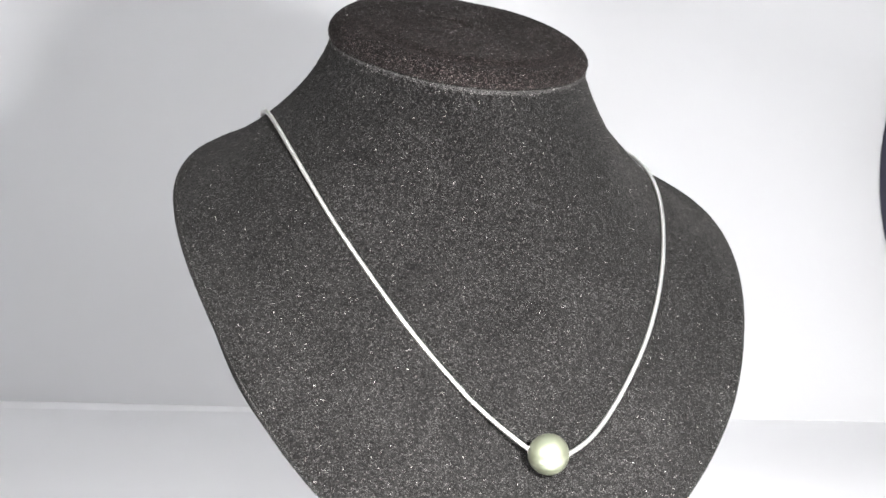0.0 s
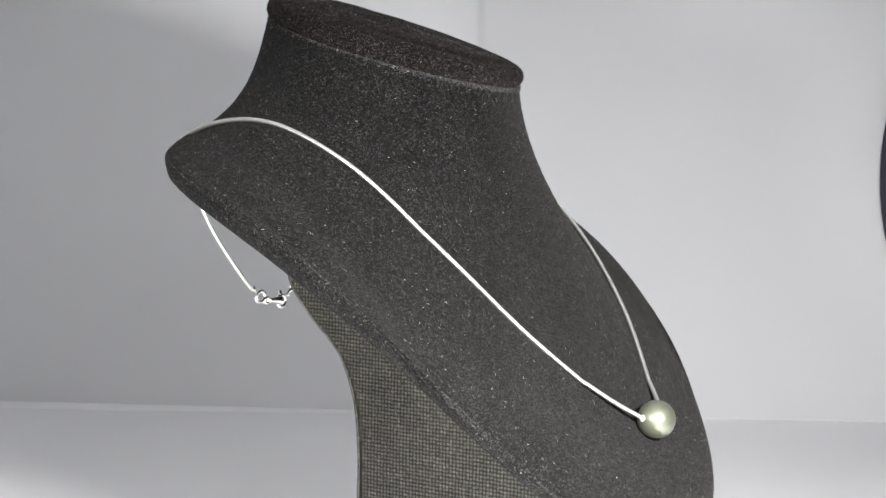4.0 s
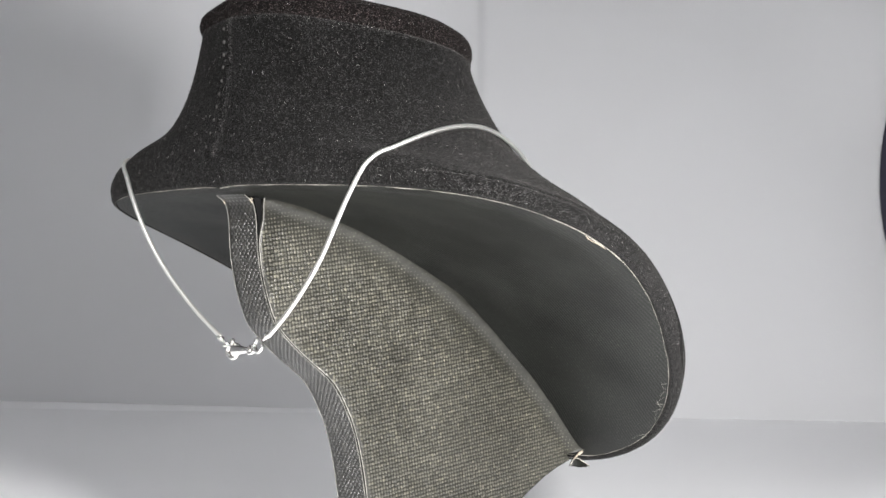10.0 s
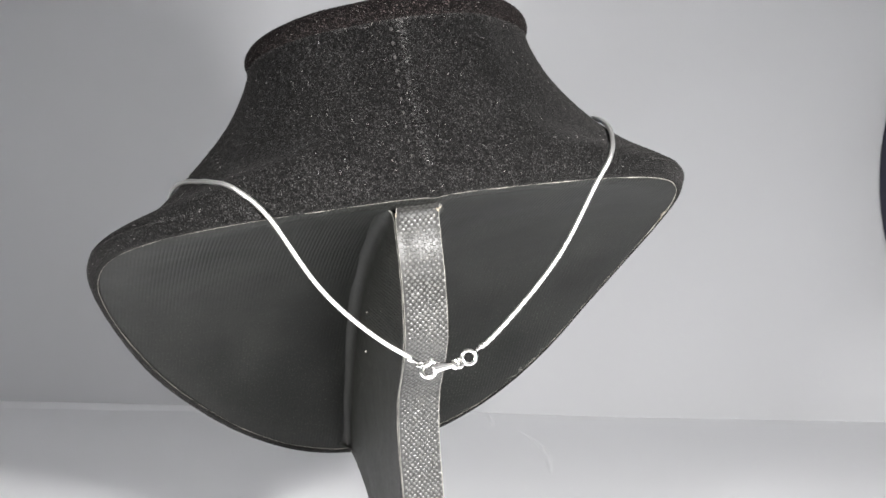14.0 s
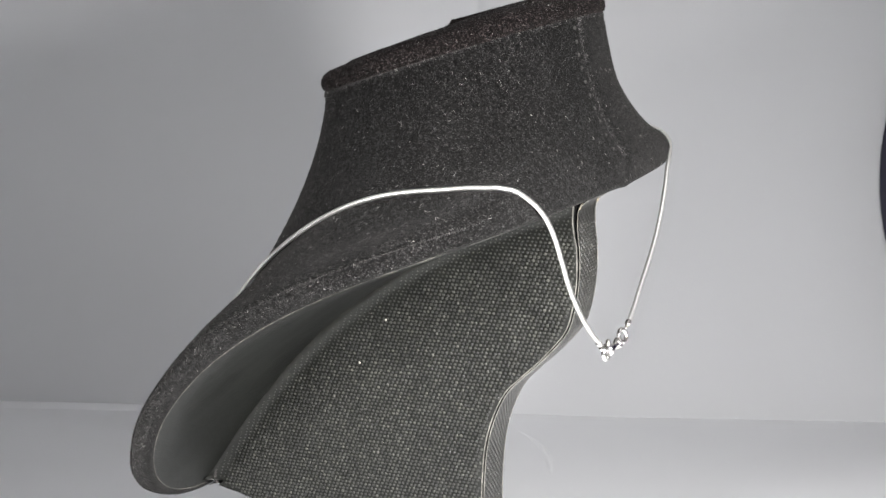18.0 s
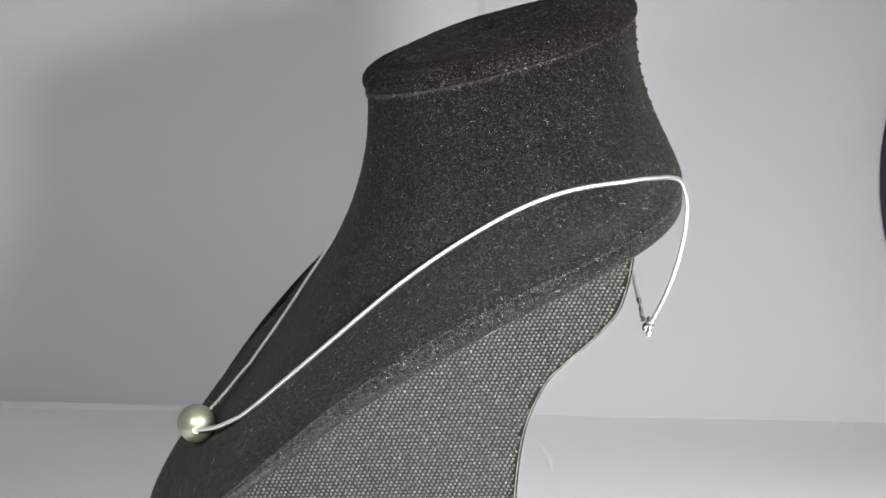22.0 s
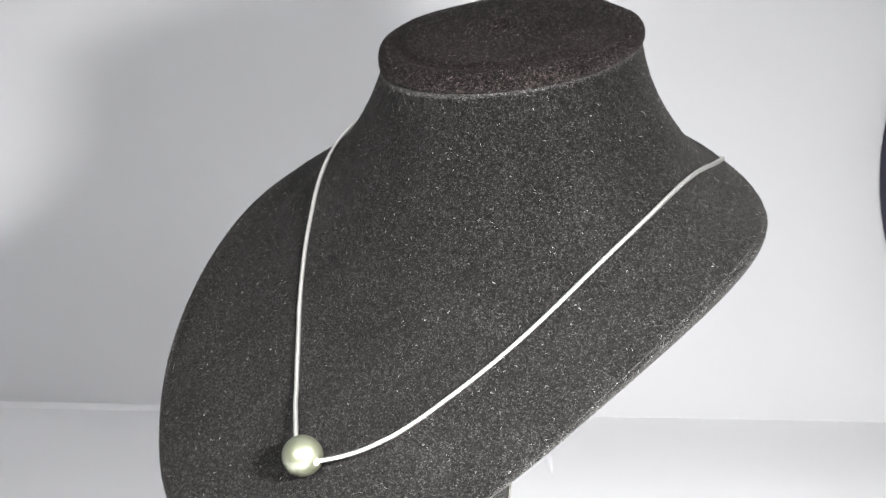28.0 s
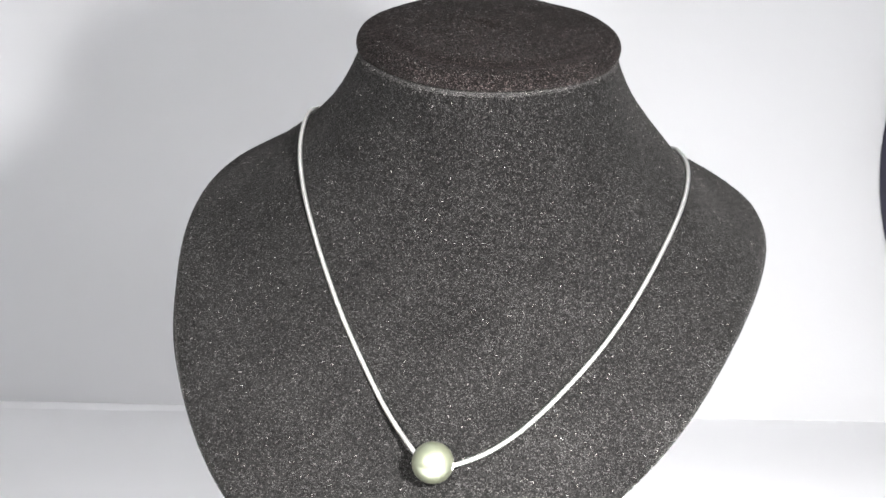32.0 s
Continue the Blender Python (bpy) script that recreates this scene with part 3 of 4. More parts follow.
def build_leg(stand):
    # dark core between the skins
    bm = bmesh.new()
    rows = []
    for k in range(61):
        z = LEG_TOP + (LEG_LOW - LEG_TOP) * k / 60
        rows.append([place(x, f, z) for x, f in ((LEG_X[0] + 0.0014, leg_back(z) + 0.0006), (LEG_X[1] - 0.0014, leg_back(z) + 0.0006), (LEG_X[1] - 0.0014, leg_front(z)), (LEG_X[0] + 0.0014, leg_front(z)))])
    part("leg_core", grid_mesh(rows)[0], DARK_CORE, stand, "black card core of the leg", False)
    build_leg_side(stand, 0, 0.0046)
    build_leg_side(stand, 1, 0.0012)
    # strips over the back and the front edge between the sides; the back one curls away from the panel at its top
    for name, line, out in (("back_strip", [q for q in LEG_DOWN if q[1] < leg_z(q[0]) + 0.0016], -0.0009), ("front_strip", LEG_UP, 0.0009)):
        x0, x1 = LEG_X[0] + 0.0003, LEG_X[1] - 0.0003

        def at(t, k, lift=0.0):
            f, z = line[k]
            bow = 0.0006 * math.sin(math.pi * t) - 0.0005 * (2 * t - 1) ** 8
            d = max(0.0, leg_z(f) - z)
            curl = -0.005 * (1 - math.sqrt(1 - (1 - d / 0.005) ** 2)) if out < 0 and d < 0.005 else 0.0
            return place(x0 + (x1 - x0) * t, f + out + math.copysign(bow + lift, out) + curl, z)
        bm, vs = grid_mesh([[at(t / 10, k) for t in range(11)] for k in range(len(line))], closed=False)
        strip = part(name, bm, STRIP_SKIN, stand, "embossed black leatherette strip")
        if out > 0:
            continue
        rng = random.Random(12)
        spots, run, k = [], 0.0, 0
        pu, pv = 0.00300, 0.00176
        length = [0.0]
        for (f, z), (f1, z1) in zip(line, line[1:]):
            length.append(length[-1] + math.hypot(f1 - f, z1 - z))
        while run < length[-1]:
            q = float(np.interp(run, length, range(len(length))))
            i = min(int(q), len(line) - 2)
            m0, m1 = (lambda t: at(t, i)), (lambda t: at(t, i + 1))
            count = int((x1 - x0) / pu)
            for c in range(count + 1):
                t = (c + (0.25 if k % 2 else 0.75) + rng.gauss(0, 0.03)) * pu / (x1 - x0)
                if not 0.03 < t < 0.97:
                    continue
                m = m0(t).lerp(m1(t), q - i)
                w, u = (m1(t) - m0(t)).normalized(), (m0(t + 0.02) - m0(t)).normalized()
                n = u.cross(w)
                if n.dot(place(0, -1, 0) - place(0, 0, 0)) < 0:
                    n = -n
                fade = min(1.0, max(0.05, (run - 0.004) / 0.012))
                spots.append((m[:], (u * 0.00112 * UNIT * rng.uniform(0.85, 1.1))[:], (w * 0.00108 * UNIT * rng.uniform(0.85, 1.1))[:], (n * 0.00052 * UNIT * fade * rng.uniform(0.7, 1.2))[:]))
            run += pv
            k += 1
        embossing(spots, STRIP_BEAD, strip, "embossed leatherette beads, toned pale for glints")
        for t, side in ((0.0, 0), (1.0, 1)):
            part("strip_edge", tube([at(t, k) for k in range(0, len(line), 2)], 0.00013, 6, lambda k: 0.7 + 0.9 * abs(noise.noise(Vector((0.6 * k, 2, side))))), GREY_EDGE, strip, "thin worn edge")
        # frayed threads at the strip's upper corners
        for t, bits in ((0.0, ((0.0004, 0.0015, 0.0022), (0.0012, 0.0012, 0.0030))), (1.0, ((-0.0002, 0.0014, 0.0028),))):
            for dx, df, dz in bits:
                a = at(t, 2)
                side = place(1, 0, 0) - place(0, 0, 0)
                up = place(0, 0, 1) - place(0, 0, 0)
                way = place(0, -1, 0) - place(0, 0, 0)
                part("frayed_corner", ribbon([a - up * 0.001, a + up * dz * 0.35 + way * df * 0.5 + side * dx, a + up * dz * 0.6 + way * df * 0.5 + side * (dx - 0.0016)], 0.00016), TAN, strip, "frayed pale threads")


def surface_frame(a, v):
    """A point on the velvet with its outward normal, in metres."""
    p = place(*bust_point(a, v))
    n = (place(*bust_point(a + 0.01, v)) - p).cross(place(*bust_point(a, min(1, v + 0.01))) - p)
    if v > 0.99:
        n = (place(*bust_point(a + 0.01, v)) - p).cross(p - place(*bust_point(a, v - 0.01)))
    return p, n.normalized()


def add_fibre(bm, p, n, length, radius, rng):
    """One short bent hair, three-sided, lying loosely on a surface."""
    radius *= 0.85
    t = n.orthogonal().normalized()
    t.rotate(Matrix.Rotation(rng.uniform(0, 2 * math.pi), 3, n))
    b = n.cross(t)
    bend = rng.uniform(-1.2, 1.2)
    rows = []
    for k in range(4):
        s = k / 3 - 0.5
        q = p + t * s * length + b * bend * (s * s - 0.1) * length + n * (radius * 1.2 + 0.00003 + length * rng.uniform(0.0, 0.12))
        rows.append([bm.verts.new(q + radius * (math.cos(w) * b + math.sin(w) * n)) for w in (0.3, 2.4, 4.5)])
    for r, q in zip(rows, rows[1:]):
        for k in range(3):
            bm.faces.new((r[k], r[(k + 1) % 3], q[(k + 1) % 3], q[k]))


def build_wear(stand):
    rng = random.Random(7)
    # loose fibres caught in the pile
    bm = bmesh.new()
    def even_spot(lo, hi, top):
        """A random place on the velvet, evenly by area."""
        while True:
            a, v = rng.uniform(lo, hi), rng.random() * top
            v *= neck_v(round(a, 2))
            p = bust_point(a, v)
            size = (bust_point(a + 0.01, v) - p).cross(bust_point(a, v + 0.01) - p).length * 1e4
            if rng.random() < size / 0.04:
                return surface_frame(a, v)
    for k in range(19000):
        p, n = even_spot(-math.pi, math.pi, 0.99)
        add_fibre(bm, p, n, rng.uniform(0.0003, 0.0010), rng.uniform(0.000020, 0.000042), rng)
    # more fibres on the chest: real lint, thickened to stand in for brighter light
    for k in range(3000):
        p, n = even_spot(-1.3, 1.3, 0.8)
        add_fibre(bm, p, n, rng.uniform(0.0003, 0.0008), rng.uniform(0.000018, 0.000036), rng)
    for k in range(420):
        p, n = even_spot(-math.pi, math.pi, 0.99)
        add_fibre(bm, p, n, rng.uniform(0.0010, 0.0021), rng.uniform(0.000026, 0.000040), rng)
    for k in range(46):
        p, n = even_spot(-2.2, 2.2, 0.97)
        t = n.orthogonal().normalized()
        t.rotate(Matrix.Rotation(rng.uniform(0, 2 * math.pi), 3, n))
        turn, bend, line = 0.0, rng.uniform(-0.5, 0.5), []
        for i in range(12):
            line.append(p + n * 0.00012)
            turn += bend + rng.gauss(0, 0.25)
            p = p + (t * math.cos(turn) + n.cross(t) * math.sin(turn)) * rng.uniform(0.00012, 0.00026)
        hair = tube(line, rng.uniform(0.000022, 0.000034), 4)
        vs = {v: bm.verts.new(v.co) for v in hair.verts}
        for f in hair.faces:
            bm.faces.new([vs[v] for v in f.verts])
        hair.free()
    # rubbed pile along the rolled edge and under the cap
    for k in range(3000):
        a = rng.uniform(-math.pi, math.pi)
        if abs(a) > 2.2:
            continue
        p, n = surface_frame(a, 0.11 * rng.random() ** 1.3)
        add_fibre(bm, p, n, rng.uniform(0.0002, 0.0006), rng.uniform(0.000018, 0.000030), rng)
    for k in range(4600):
        a = rng.choice((-1, 1)) * rng.uniform(0.25, 2.35) if k < 2600 else rng.uniform(0.5, 1.9)
        p, n = surface_frame(a, max(0.0, rng.gauss(0.105, 0.013) if k < 2600 else rng.uniform(0.02, 0.11)))
        add_fibre(bm, p, n, rng.uniform(0.0003, 0.0008), rng.uniform(0.000020, 0.000034), rng)
    for k in range(700):
        p, n = surface_frame(math.pi - 0.075 + rng.gauss(0, 0.020), neck_v(3.07) * (1 - 0.75 * rng.random() ** 1.6))
        add_fibre(bm, p + n * 0.0001, n, rng.uniform(0.0003, 0.0009), rng.uniform(0.000022, 0.000038), rng)
    for k in range(1700):
        a = round(rng.uniform(-math.pi, math.pi), 2)
        p, n = surface_frame(a, neck_v(a) - 0.012 * rng.random() ** 2)
        add_fibre(bm, p + n * 0.0001, n, rng.uniform(0.0003, 0.0009), rng.uniform(0.000022, 0.000038), rng)
    for k in range(1500):
        a = round(rng.gauss(0.05, 0.75), 2)
        p, n = surface_frame(a, neck_v(a) - 0.006 * rng.random())
        add_fibre(bm, p + n * rng.uniform(0.0001, 0.0005), n, rng.uniform(0.0004, 0.0010), rng.uniform(0.000026, 0.000042), rng)
    up = (place(*SEAM_AXIS) - place(0, 0, 0)).normalized()
    for k in range(9500):
        a = round(rng.uniform(-math.pi, math.pi), 2)
        sc = math.sqrt(rng.uniform(0.001, 1.0)) * 0.93 if rng.random() < 0.7 else None
        i = max(q for q in range(len(CAP) - 1) if CAP[q][0] >= sc) if sc else rng.randrange(2, 9)
        (s0, h0), (s1, h1) = CAP[i], CAP[i + 1]
        g = (s0 - sc) / (s0 - s1) if sc else rng.random()
        sc, h = s0 + (s1 - s0) * g, h0 + (h1 - h0) * g
        # pale fibres left out of the front dip to imitate its darker sheen
        if 0.79 < sc < 0.925 and math.cos(a) > 0.1 and rng.random() < 0.8:
            continue
        p = place(*seam_point(a, sc, h - ledge(a, sc), -0.0006))
        out = place(*seam_point(a, sc + 0.1, h, -0.0006)) - place(*seam_point(a, sc, h, -0.0006))
        lean = max(0.0, min(1.0, (sc - 0.90) / 0.1)) * max(0.0, 1 - h / 0.018)
        n = (up * (1 - lean) + out.normalized() * lean).normalized()
        add_fibre(bm, p, n, rng.uniform(0.0003, 0.0008), rng.uniform(0.000020, 0.000034), rng)
    tagged(part("lint", bm, LINT, stand, "scattered pale lint fibres", False), kind="stuff")
    # dust on the underside
    bm = bmesh.new()
    for k in range(70):
        f = rng.uniform(-0.10, 0.12)
        z = leg_z(f) - rng.uniform(0.004, 0.09)
        x = LEG_X[0] - 0.0002 if rng.random() < 0.5 else LEG_X[1] + 0.0002
        if f < -0.05 and z < -0.05 or z < -0.14:
            continue
        bmesh.ops.create_icosphere(bm, subdivisions=1, radius=rng.uniform(0.00004, 0.00011), matrix=Matrix.Translation(place(x, f, z)))
    for f, z, r in ((0.0066, -0.0348, 0.0004), (0.0257, -0.0614, 0.0004)):
        bmesh.ops.create_icosphere(bm, subdivisions=1, radius=r, matrix=Matrix.Translation(place(LEG_X[1] + 0.0003, f, z)))
    tagged(part("dust", bm, TAN_LIGHT, stand, "pale dust specks", False), kind="stuff")
    # stitched seam up the back of the neck
    for k in range(10):
        z = 0.1265 - 0.0068 * k
        a = math.pi - 0.11
        for _ in range(6):
            v = min((0.2 + 0.8 * i / 200 for i in range(201)), key=lambda w: abs(bust_point(a, w).z - z))
            a = min((math.pi - 0.3 + 0.4 * i / 100 for i in range(101)), key=lambda w: abs(bust_point(w, v).x - 0.0105))
        p, n = surface_frame(a, v)
        d = (surface_frame(a, v - 0.02)[0] - p).normalized() * 0.0010
        size = 0.00046 * (1 - 0.06 * k)
        part("stitch", tube([p + d * (i / 4 - 0.5) + n * size * 0.5 * math.sin(math.pi * i / 4) for i in range(5)], size, 7, lambda i: (0.4, 0.9, 1, 0.9, 0.4)[i]), STITCH, stand)
    # thread under the cap
    pts = [place(*seam_point(a, 1.001 + 0.003 * noise.noise(Vector((14 * a, 0, 2))), 0.0001 + 0.0005 * noise.noise(Vector((11 * a, 3, 0))), 0.0006)) for a in ANGLES]
    part("cap_seam", tube(pts + pts[:1], 0.00012, 6, lambda k: 0.8 + 0.8 * noise.noise(Vector((0.9 * k, 0, 0)))), SEAM, stand, "fuzzy grey seam under the cap")
    # torn flaps where the leg meets the rim, and the frayed nick on the shoulder
    tip, low, far = Vector((-0.0058, 0.1355, -0.1478)), Vector((-0.0045, 0.1307, -0.1530)), Vector((-0.0090, 0.1450, -0.1556))

    def flap_point(t, j, deep):
        q = tip + (low.lerp(far, j / 8) - tip) * t
        swell = math.sin(math.pi * j / 8) * t
        return place(q.x - 0.0016 * swell + deep, q.y, q.z - 0.0008 * swell + 0.0005 * noise.noise(Vector((0.9 * j, 5 * t, 1))))
    rows = [[flap_point(t / 6, j, 0.0) for j in range(9)] + [flap_point(t / 6, j, 0.0009) for j in range(8, -1, -1)] for t in range(7)]
    flap = part("torn_flap", grid_mesh(rows)[0], COARSE_SKIN, stand, "small torn leatherette flap")
    hem = [flap_point(1 - t / 6, 0, -0.0002) for t in range(6)] + [flap_point(t / 6, 8, -0.0002) for t in range(1, 7)]
    part("flap_edge", tube(hem, 0.00016, 6, lambda k: 1.0 + 0.5 * noise.noise(Vector((0.8 * k, 0, 4)))), PALE_EDGE, flap, "pale torn edge")
    # tan backing that sticks out above the flap
    tuft = smooth_line([place(*q) for q in ((-0.0070, 0.1375, -0.1470), (-0.0080, 0.1395, -0.1448), (-0.0093, 0.1412, -0.1415), (-0.0097, 0.1420, -0.1392))], 0.0003)
    part("torn_tuft", tube(tuft, 0.00078, 9, lambda k: (0.7 + 0.5 * math.sin(2.6 * k / len(tuft))) * (1 + 0.5 * noise.noise(Vector((0.9 * k, 3, 0)))) * (1 - 0.6 * k / len(tuft))), TAN, stand, "torn tan backing cloth")
    for pts in (((-0.0090, 0.1410, -0.1425), (-0.0102, 0.1425, -0.1404), (-0.0100, 0.1428, -0.1388)), ((-0.0078, 0.1390, -0.1452), (-0.0070, 0.1400, -0.1425), (-0.0078, 0.1402, -0.1405)), ((-0.0060, 0.1340, -0.1490), (-0.0066, 0.1362, -0.1474), (-0.0070, 0.1385, -0.1462))):
        part("torn_thread", ribbon([place(*q) for q in pts], 0.00022), TAN, stand, "torn tan backing threads")
    # pale threads frayed out of the panel's cut edge
    for a, deep, slant, thick in ((-0.615, 0.0016, 0.02, 0.00006), (-0.575, 0.0030, -0.03, 0.00005), (-0.560, 0.0022, 0.05, 0.00006), (-0.522, 0.0026, 0.06, 0.00005), (-0.478, 0.0040, 0.03, 0.00007), (-0.462, 0.0046, -0.035, 0.00006), (-0.449, 0.0030, 0.05, 0.00008), (-0.385, 0.0014, -0.04, 0.00005), (-0.29, 0.0018, 0.06, 0.00005)):
        line = [place(*rim_inset(a + slant * t * t, 0.0033 + deep * t, 0.0022 + 0.0006 * math.sin(3 * t))) for t in (0, 0.35, 0.7, 1.0)]
        part("frayed_thread", tube(line, thick, 5, lambda i: (1.3, 1.0, 0.8, 0.4)[i]), GREY_EDGE, stand, "pale frayed thread at the panel's edge")
    # dark strip put in for the shade of the gap beside the leg
    part("gap_shade_strip", ribbon([place(*q) for q in ((0.0200, 0.1270, -0.1330), (0.0205, 0.1310, -0.1370), (0.0200, 0.1340, -0.1440), (0.0190, 0.1335, -0.1475))], 0.0008), SEAM, stand, "dark strip standing in for the shaded gap")
    nick = [place(*(rim_inset(-1.79 + 0.018 * k, 0.0034 + (0.0014 if k in (1, 2) else 0.0), 0.0018))) for k in range(6)]
    part("frayed_nick", tube(nick, 0.00022, 6, lambda k: (0.4, 1.0, 0.7, 1.1, 0.8, 0.4)[k]), TAN, stand, "frayed tan cloth at the rim")


def ribbon(points, width, leaf=False):
    """A narrow curled strip with thickness along a line; a leaf comes to a point at both ends."""
    line = smooth_line(points, 0.0004)
    bm = bmesh.new()
    rows = []
    for k, p in enumerate(line):
        d = (line[min(k + 1, len(line) - 1)] - line[max(k - 1, 0)]).normalized()
        s = d.cross(Vector((0.2, 1, 0.1))).normalized() * width * (0.15 + 0.85 * math.sin(math.pi * k / len(line)) if leaf else 1 - 0.6 * (k / len(line)) ** 2)
        n = d.cross(s).normalized() * 0.0002
        rows.append([bm.verts.new(p + q) for q in (s + n, -s + n, -s - n, s - n)])
    for a, b in zip(rows, rows[1:]):
        for j in range(4):
            bm.faces.new((a[j], a[(j + 1) % 4], b[(j + 1) % 4], b[j]))
    bm.faces.new(rows[0])
    bm.faces.new(rows[-1][::-1])
    return bm


# ---- necklace ----
CHAIN_R = 0.00124
STRAND_A = ((0.0168, 0.1255, -0.0868), (0.0060, 0.1160, -0.0800), (-0.0067, 0.1055, -0.0702), (-0.0230, 0.0900, -0.0545), (-0.0409, 0.0735, -0.0350), (-0.0559, 0.0580, -0.0160), (-0.0688, 0.0425, 0.0012), (-0.0825, 0.0262, 0.0215), (-0.0940, 0.0057, 0.0410), (-0.1020, -0.0175, 0.0558), (-0.1055, -0.0415, 0.0643), (-0.1060, -0.0660, 0.0663), (-0.1052, -0.0840, 0.0638), (-0.1022, -0.0990, 0.0601), (-0.0966, -0.1118, 0.0542), (-0.0884, -0.1194, 0.0448))
HANG_A = ((-0.0770, -0.1222, 0.0276), (-0.0642, -0.1230, 0.0084), (-0.0503, -0.1230, -0.0070), (-0.0365, -0.1230, -0.0199), (-0.0239, -0.1236, -0.0308), (-0.0184, -0.1238, -0.0346))
STRAND_B = ((0.0350, 0.1290, -0.0884), (0.0507, 0.1180, -0.0824), (0.0675, 0.1015, -0.0690), (0.0828, 0.0855, -0.0508), (0.0970, 0.0670, -0.0305), (0.1098, 0.0440, -0.0055), (0.1192, 0.0165, 0.0200), (0.1248, -0.0140, 0.0425), (0.1232, -0.0412, 0.0547), (0.1178, -0.0690, 0.0612), (0.1105, -0.0950, 0.0622), (0.1005, -0.1127, 0.0591), (0.0907, -0.1223, 0.0542), (0.0825, -0.1273, 0.0440))
HANG_B = ((0.0730, -0.1285, 0.0255), (0.0630, -0.1275, 0.0072), (0.0496, -0.1261, -0.0097), (0.0330, -0.1245, -0.0261), (0.0196, -0.1238, -0.0361))
PEARL_MID, PEARL_R = Vector((0.0258, 0.1292, -0.0878)), 0.0106


def lie_on_velvet(line, end):
    """Moves the points of a line that would sink into the velvet out to its surface, then evens the line."""
    pts = np.array([p[:] for p in line])
    spots, outs = [], []
    for k in range(0, 192, 2):
        for j in range(1, 50):
            p, n = surface_frame(2 * math.pi * k / 192 - math.pi, j / 50)
            spots.append(p[:])
            outs.append(n[:])
    spots, outs = np.array(spots), np.array(outs)
    for evenings in (200, 120, 50, 12):
        for k in range(end + 12):
            near = ((spots - pts[k]) ** 2).sum(1).argsort()[:6]
            w = 1 / (((spots[near] - pts[k]) ** 2).sum(1) + 1e-8)
            n = (outs[near] * w[:, None]).sum(0)
            n /= np.linalg.norm(n)
            high = (((pts[k] - spots[near]) * n).sum(1) * w).sum() / w.sum()
            if -0.006 < high < CHAIN_R * UNIT * 0.5:
                pts[k] += n * (CHAIN_R * UNIT * 0.5 - high) * min(1, (end + 12 - k) / 24)
            elif 70 < k < end - 90 and 0.0011 < high < 0.009:
                pts[k] += n * (0.0011 - high)
        for _ in range(evenings):
            pts[1:-1] = (pts[:-2] + 2 * pts[1:-1] + pts[2:]) / 4
    return [Vector(p) for p in pts]


def build_necklace():
    neck = tagged(new("pearl_necklace"), "silver snake chain necklace with one green-grey pearl, draped on the stand", "necklace")

    def strand(lying, hanging, label):
        line = smooth_line([place(*p) for p in lying + hanging], 0.00032)
        last = place(*lying[-1])
        line = lie_on_velvet(line, min(range(len(line)), key=lambda k: (line[k] - last).length))
        part("chain", tube(line, CHAIN_R * UNIT, 10, lambda k: 1.03 if k % 2 else 0.85), CHAIN_SILVER, neck, label)
    strand(STRAND_A, HANG_A, "fine silver snake chain")
    strand(STRAND_B, HANG_B, "fine silver snake chain")
    bm = bmesh.new()
    bmesh.ops.create_uvsphere(bm, u_segments=48, v_segments=32, radius=PEARL_R * UNIT)
    for v in bm.verts:
        v.co *= 1 + 0.006 * noise.noise(v.co * 300)
    bmesh.ops.translate(bm, verts=bm.verts, vec=place(*PEARL_MID))
    pearl = part("pearl", bm, PEARL, neck, "lustrous dark green-grey pearl")
    for end, nxt in ((STRAND_A[0], STRAND_A[1]), (STRAND_B[0], STRAND_B[1])):
        mid, e = place(*PEARL_MID), place(*end)
        way = (e - mid).normalized()
        part("hole_rim", ring(mid + way * PEARL_R * UNIT * 0.965, way, CHAIN_R * UNIT * 1.25, 0.00028), DRILLED, pearl, "pale drilled rim")
    build_clasp(neck)
    return neck


def ring(mid, axis, radius, thick, sides=10, turns=28, squash=1.0):
    axis = Vector(axis).normalized()
    a = axis.orthogonal().normalized()
    b = axis.cross(a)
    pts = [Vector(mid) + radius * (math.cos(2 * math.pi * k / turns) * a + squash * math.sin(2 * math.pi * k / turns) * b) for k in range(turns + 1)]
    return tube(pts, thick, sides)


def hung(x, f, z):
    return place(x + 0.0002, f, z + 0.0005)


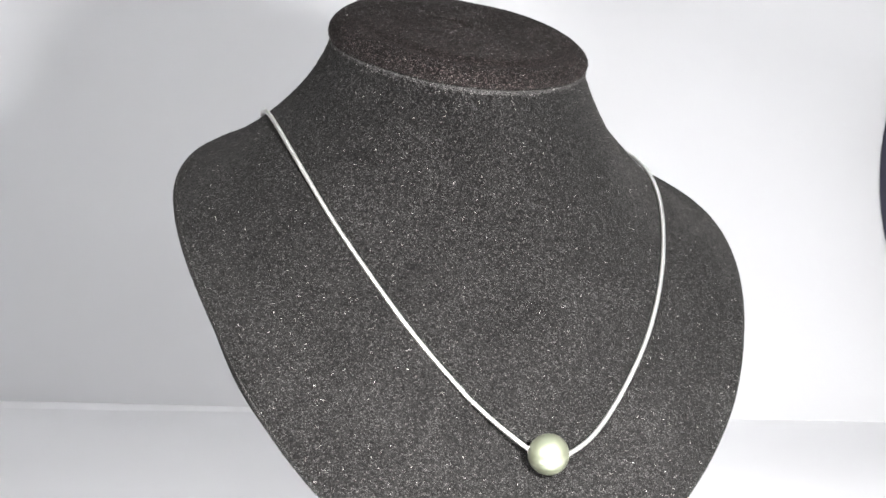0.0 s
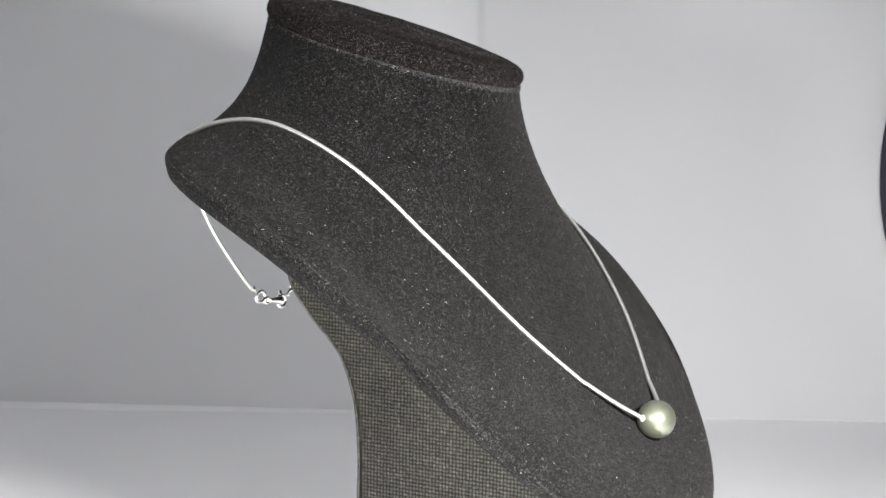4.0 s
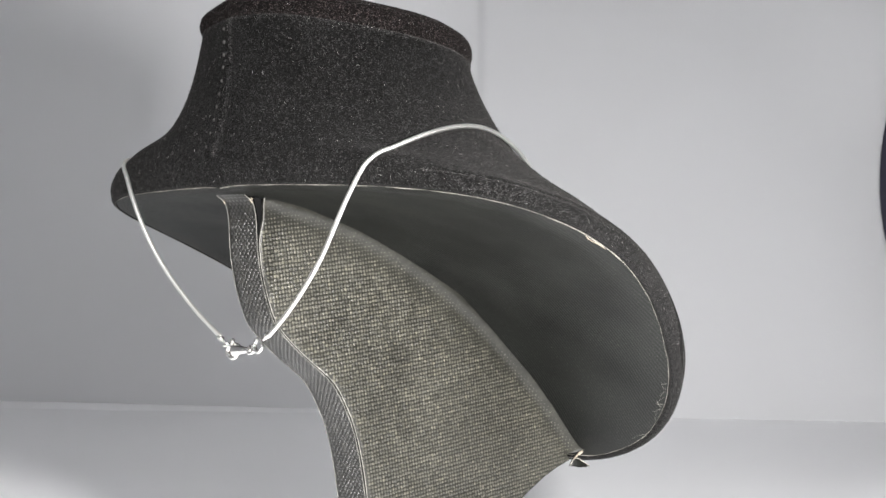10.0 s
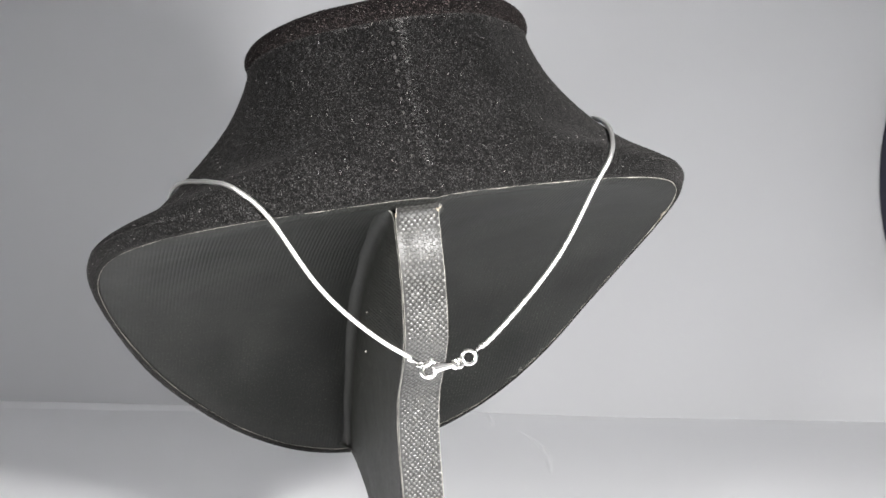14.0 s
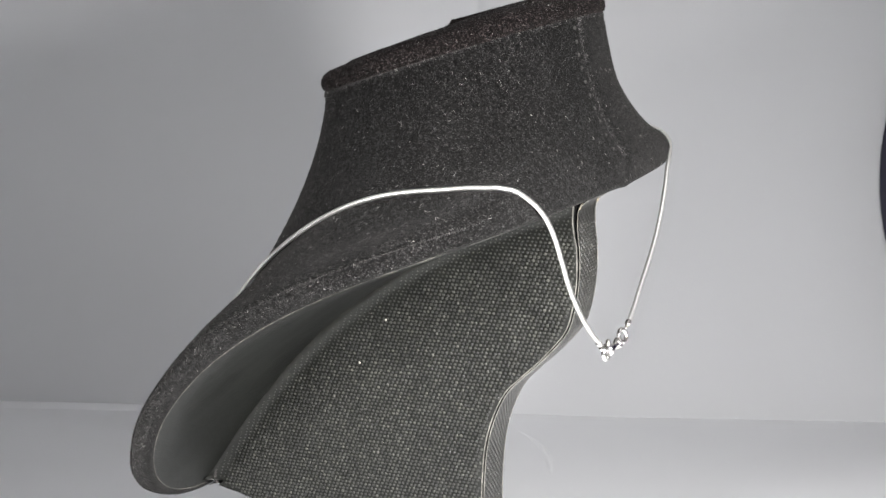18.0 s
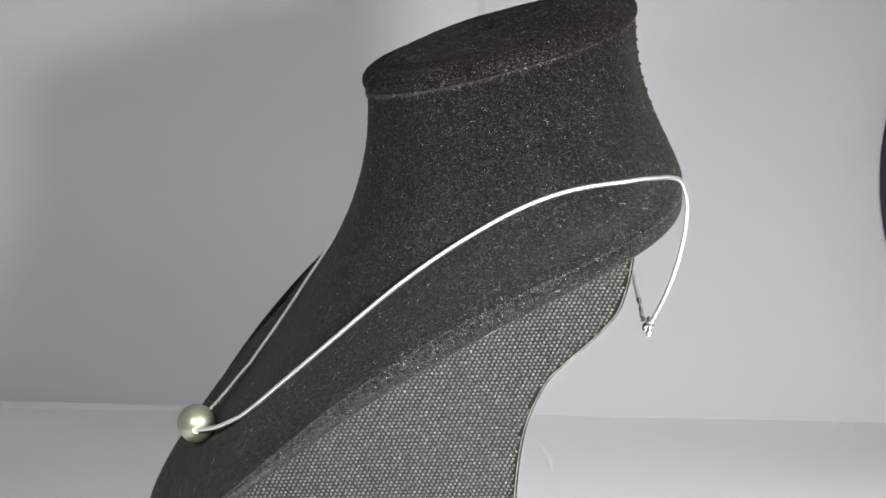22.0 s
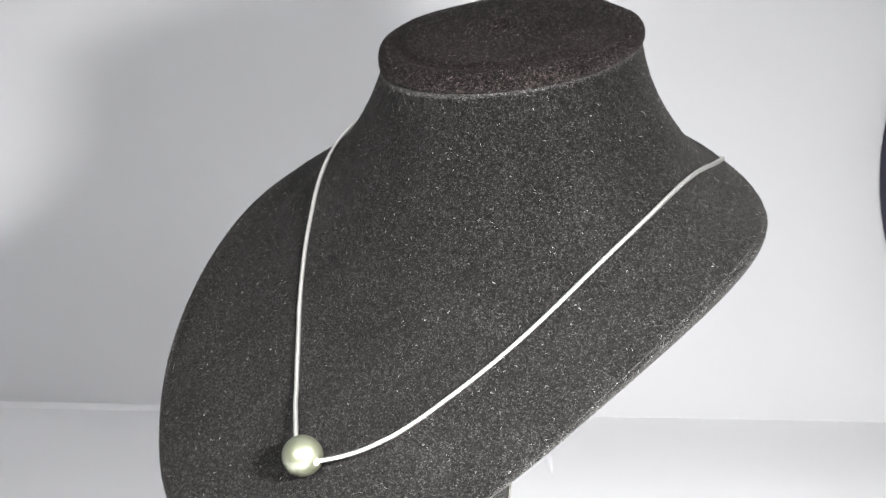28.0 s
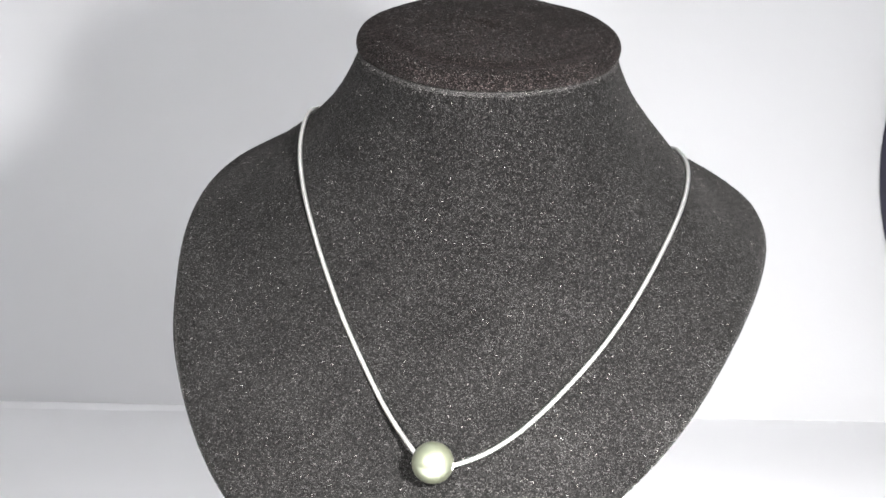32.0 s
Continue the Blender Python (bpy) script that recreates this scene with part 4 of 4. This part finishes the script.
def build_clasp(neck):
    """Lobster clasp, two rings and the chain's end caps, hanging behind the neck."""
    f = -0.1238
    u = UNIT
    back = (place(0, -1, 0) - place(0, 0, 0)).normalized()
    for a, b in (((0.0212, -0.0360), (0.0160, -0.0396)), ((-0.0186, -0.0342), (-0.0140, -0.0373))):
        p, q = hung(a[0], f, a[1]), hung(b[0], f, b[1])
        line = [p.lerp(q, k / 10) for k in range(11)]
        shape = (1.0, 1.12, 1.12, 1.12, 1.12, 1.0, 0.7, 0.55, 0.5, 0.5, 0.55)
        part("end_cap", tube(line, CHAIN_R * u * 1.12, 12, lambda k: shape[k]), SILVER, neck, "polished silver end cap")
    # eye that links the first end cap to the clasp
    part("link_ring", ring(hung(0.0150, f, -0.0404), (0.2, 0.3, 0.9), 0.0011, 0.00032), SILVER, neck)
    hook = [(0.0113 + 0.0036 * math.cos(w), -0.0442 + 0.0033 * math.sin(w)) for w in (2.2 + 0.42 * k for k in range(15))]
    line = smooth_line([hung(x, f, z) for x, z in hook], 0.0002)
    clasp = part("clasp_body", tube(line, 0.00066, 12, lambda k: 0.85 + 0.3 * k / len(line)), SILVER, neck, "polished silver lobster clasp")
    # the solid arm, from the hook's side to the swivel
    line = smooth_line([hung(x, f, z) for x, z in ((0.0094, -0.0434), (0.0072, -0.0432), (0.0042, -0.0430), (0.0010, -0.0430), (-0.0014, -0.0428))], 0.0002)
    part("arm", tube(line, 0.00185, 14, lambda k: 1.0 - 0.62 * (k / len(line)) ** 0.8), SILVER, clasp, "tapering polished arm")
    part("lever", tube(smooth_line([hung(x, f + 0.0006, z) for x, z in ((0.0136, -0.0418), (0.0118, -0.0404), (0.0096, -0.0402), (0.0064, -0.0412))], 0.0002), 0.00062, 12), SILVER, clasp)
    bm = bmesh.new()
    bmesh.ops.create_uvsphere(bm, u_segments=14, v_segments=10, radius=1.0)
    knob = hung(0.0098, f - 0.0004, -0.0389)
    for v in bm.verts:
        v.co = knob + Vector((v.co.x * 0.00075, v.co.y * 0.00075, v.co.z * 0.0011))
    part("trigger", bm, SILVER, clasp)
    part("swivel", ring(hung(-0.0026, f, -0.0429), back + Vector((0.5, 0, 0.2)), 0.0010, 0.00052), SILVER, clasp)
    part("small_ring", ring(hung(-0.0043, f, -0.0426), back + Vector((0, 0, 0.7)), 0.0012, 0.00052), SILVER, neck)
    part("jump_ring", ring(hung(-0.0098, f, -0.0402), back + Vector((0.2, 0, 0.15)), 0.0019, 0.00060), SILVER, neck, "round silver jump ring")


TURN = ((0, 0.0), (1, 9.6), (2, 19.9), (3, 31.4), (3.5, 37.6), (5.5, 62.7), (6, 69.1), (7, 82.2), (8, 95.9), (9, 110.0), (10, 124.4), (11, 138.7), (12, 152.2), (13, 165.7), (14, 179.3), (14.5, 185.9), (16.5, 210.7), (17, 216.5), (18, 227.3), (19, 237.0), (20, 245.9), (21, 254.2), (22, 261.9), (23, 269.2), (24, 276.1), (25, 282.7), (25.5, 286.1), (27.5, 300.6), (28, 304.3), (29, 311.4), (30, 318.5), (31, 326.0), (32, 333.7))


def motions():
    for thing in (STAND, NECKLACE):
        walk(thing, [(t, pose(0, 0, FLOOR_Z, 0, 0, a)) for t, a in TURN])


build_setting()
STAND = build_stand()
NECKLACE = build_necklace()
motions()
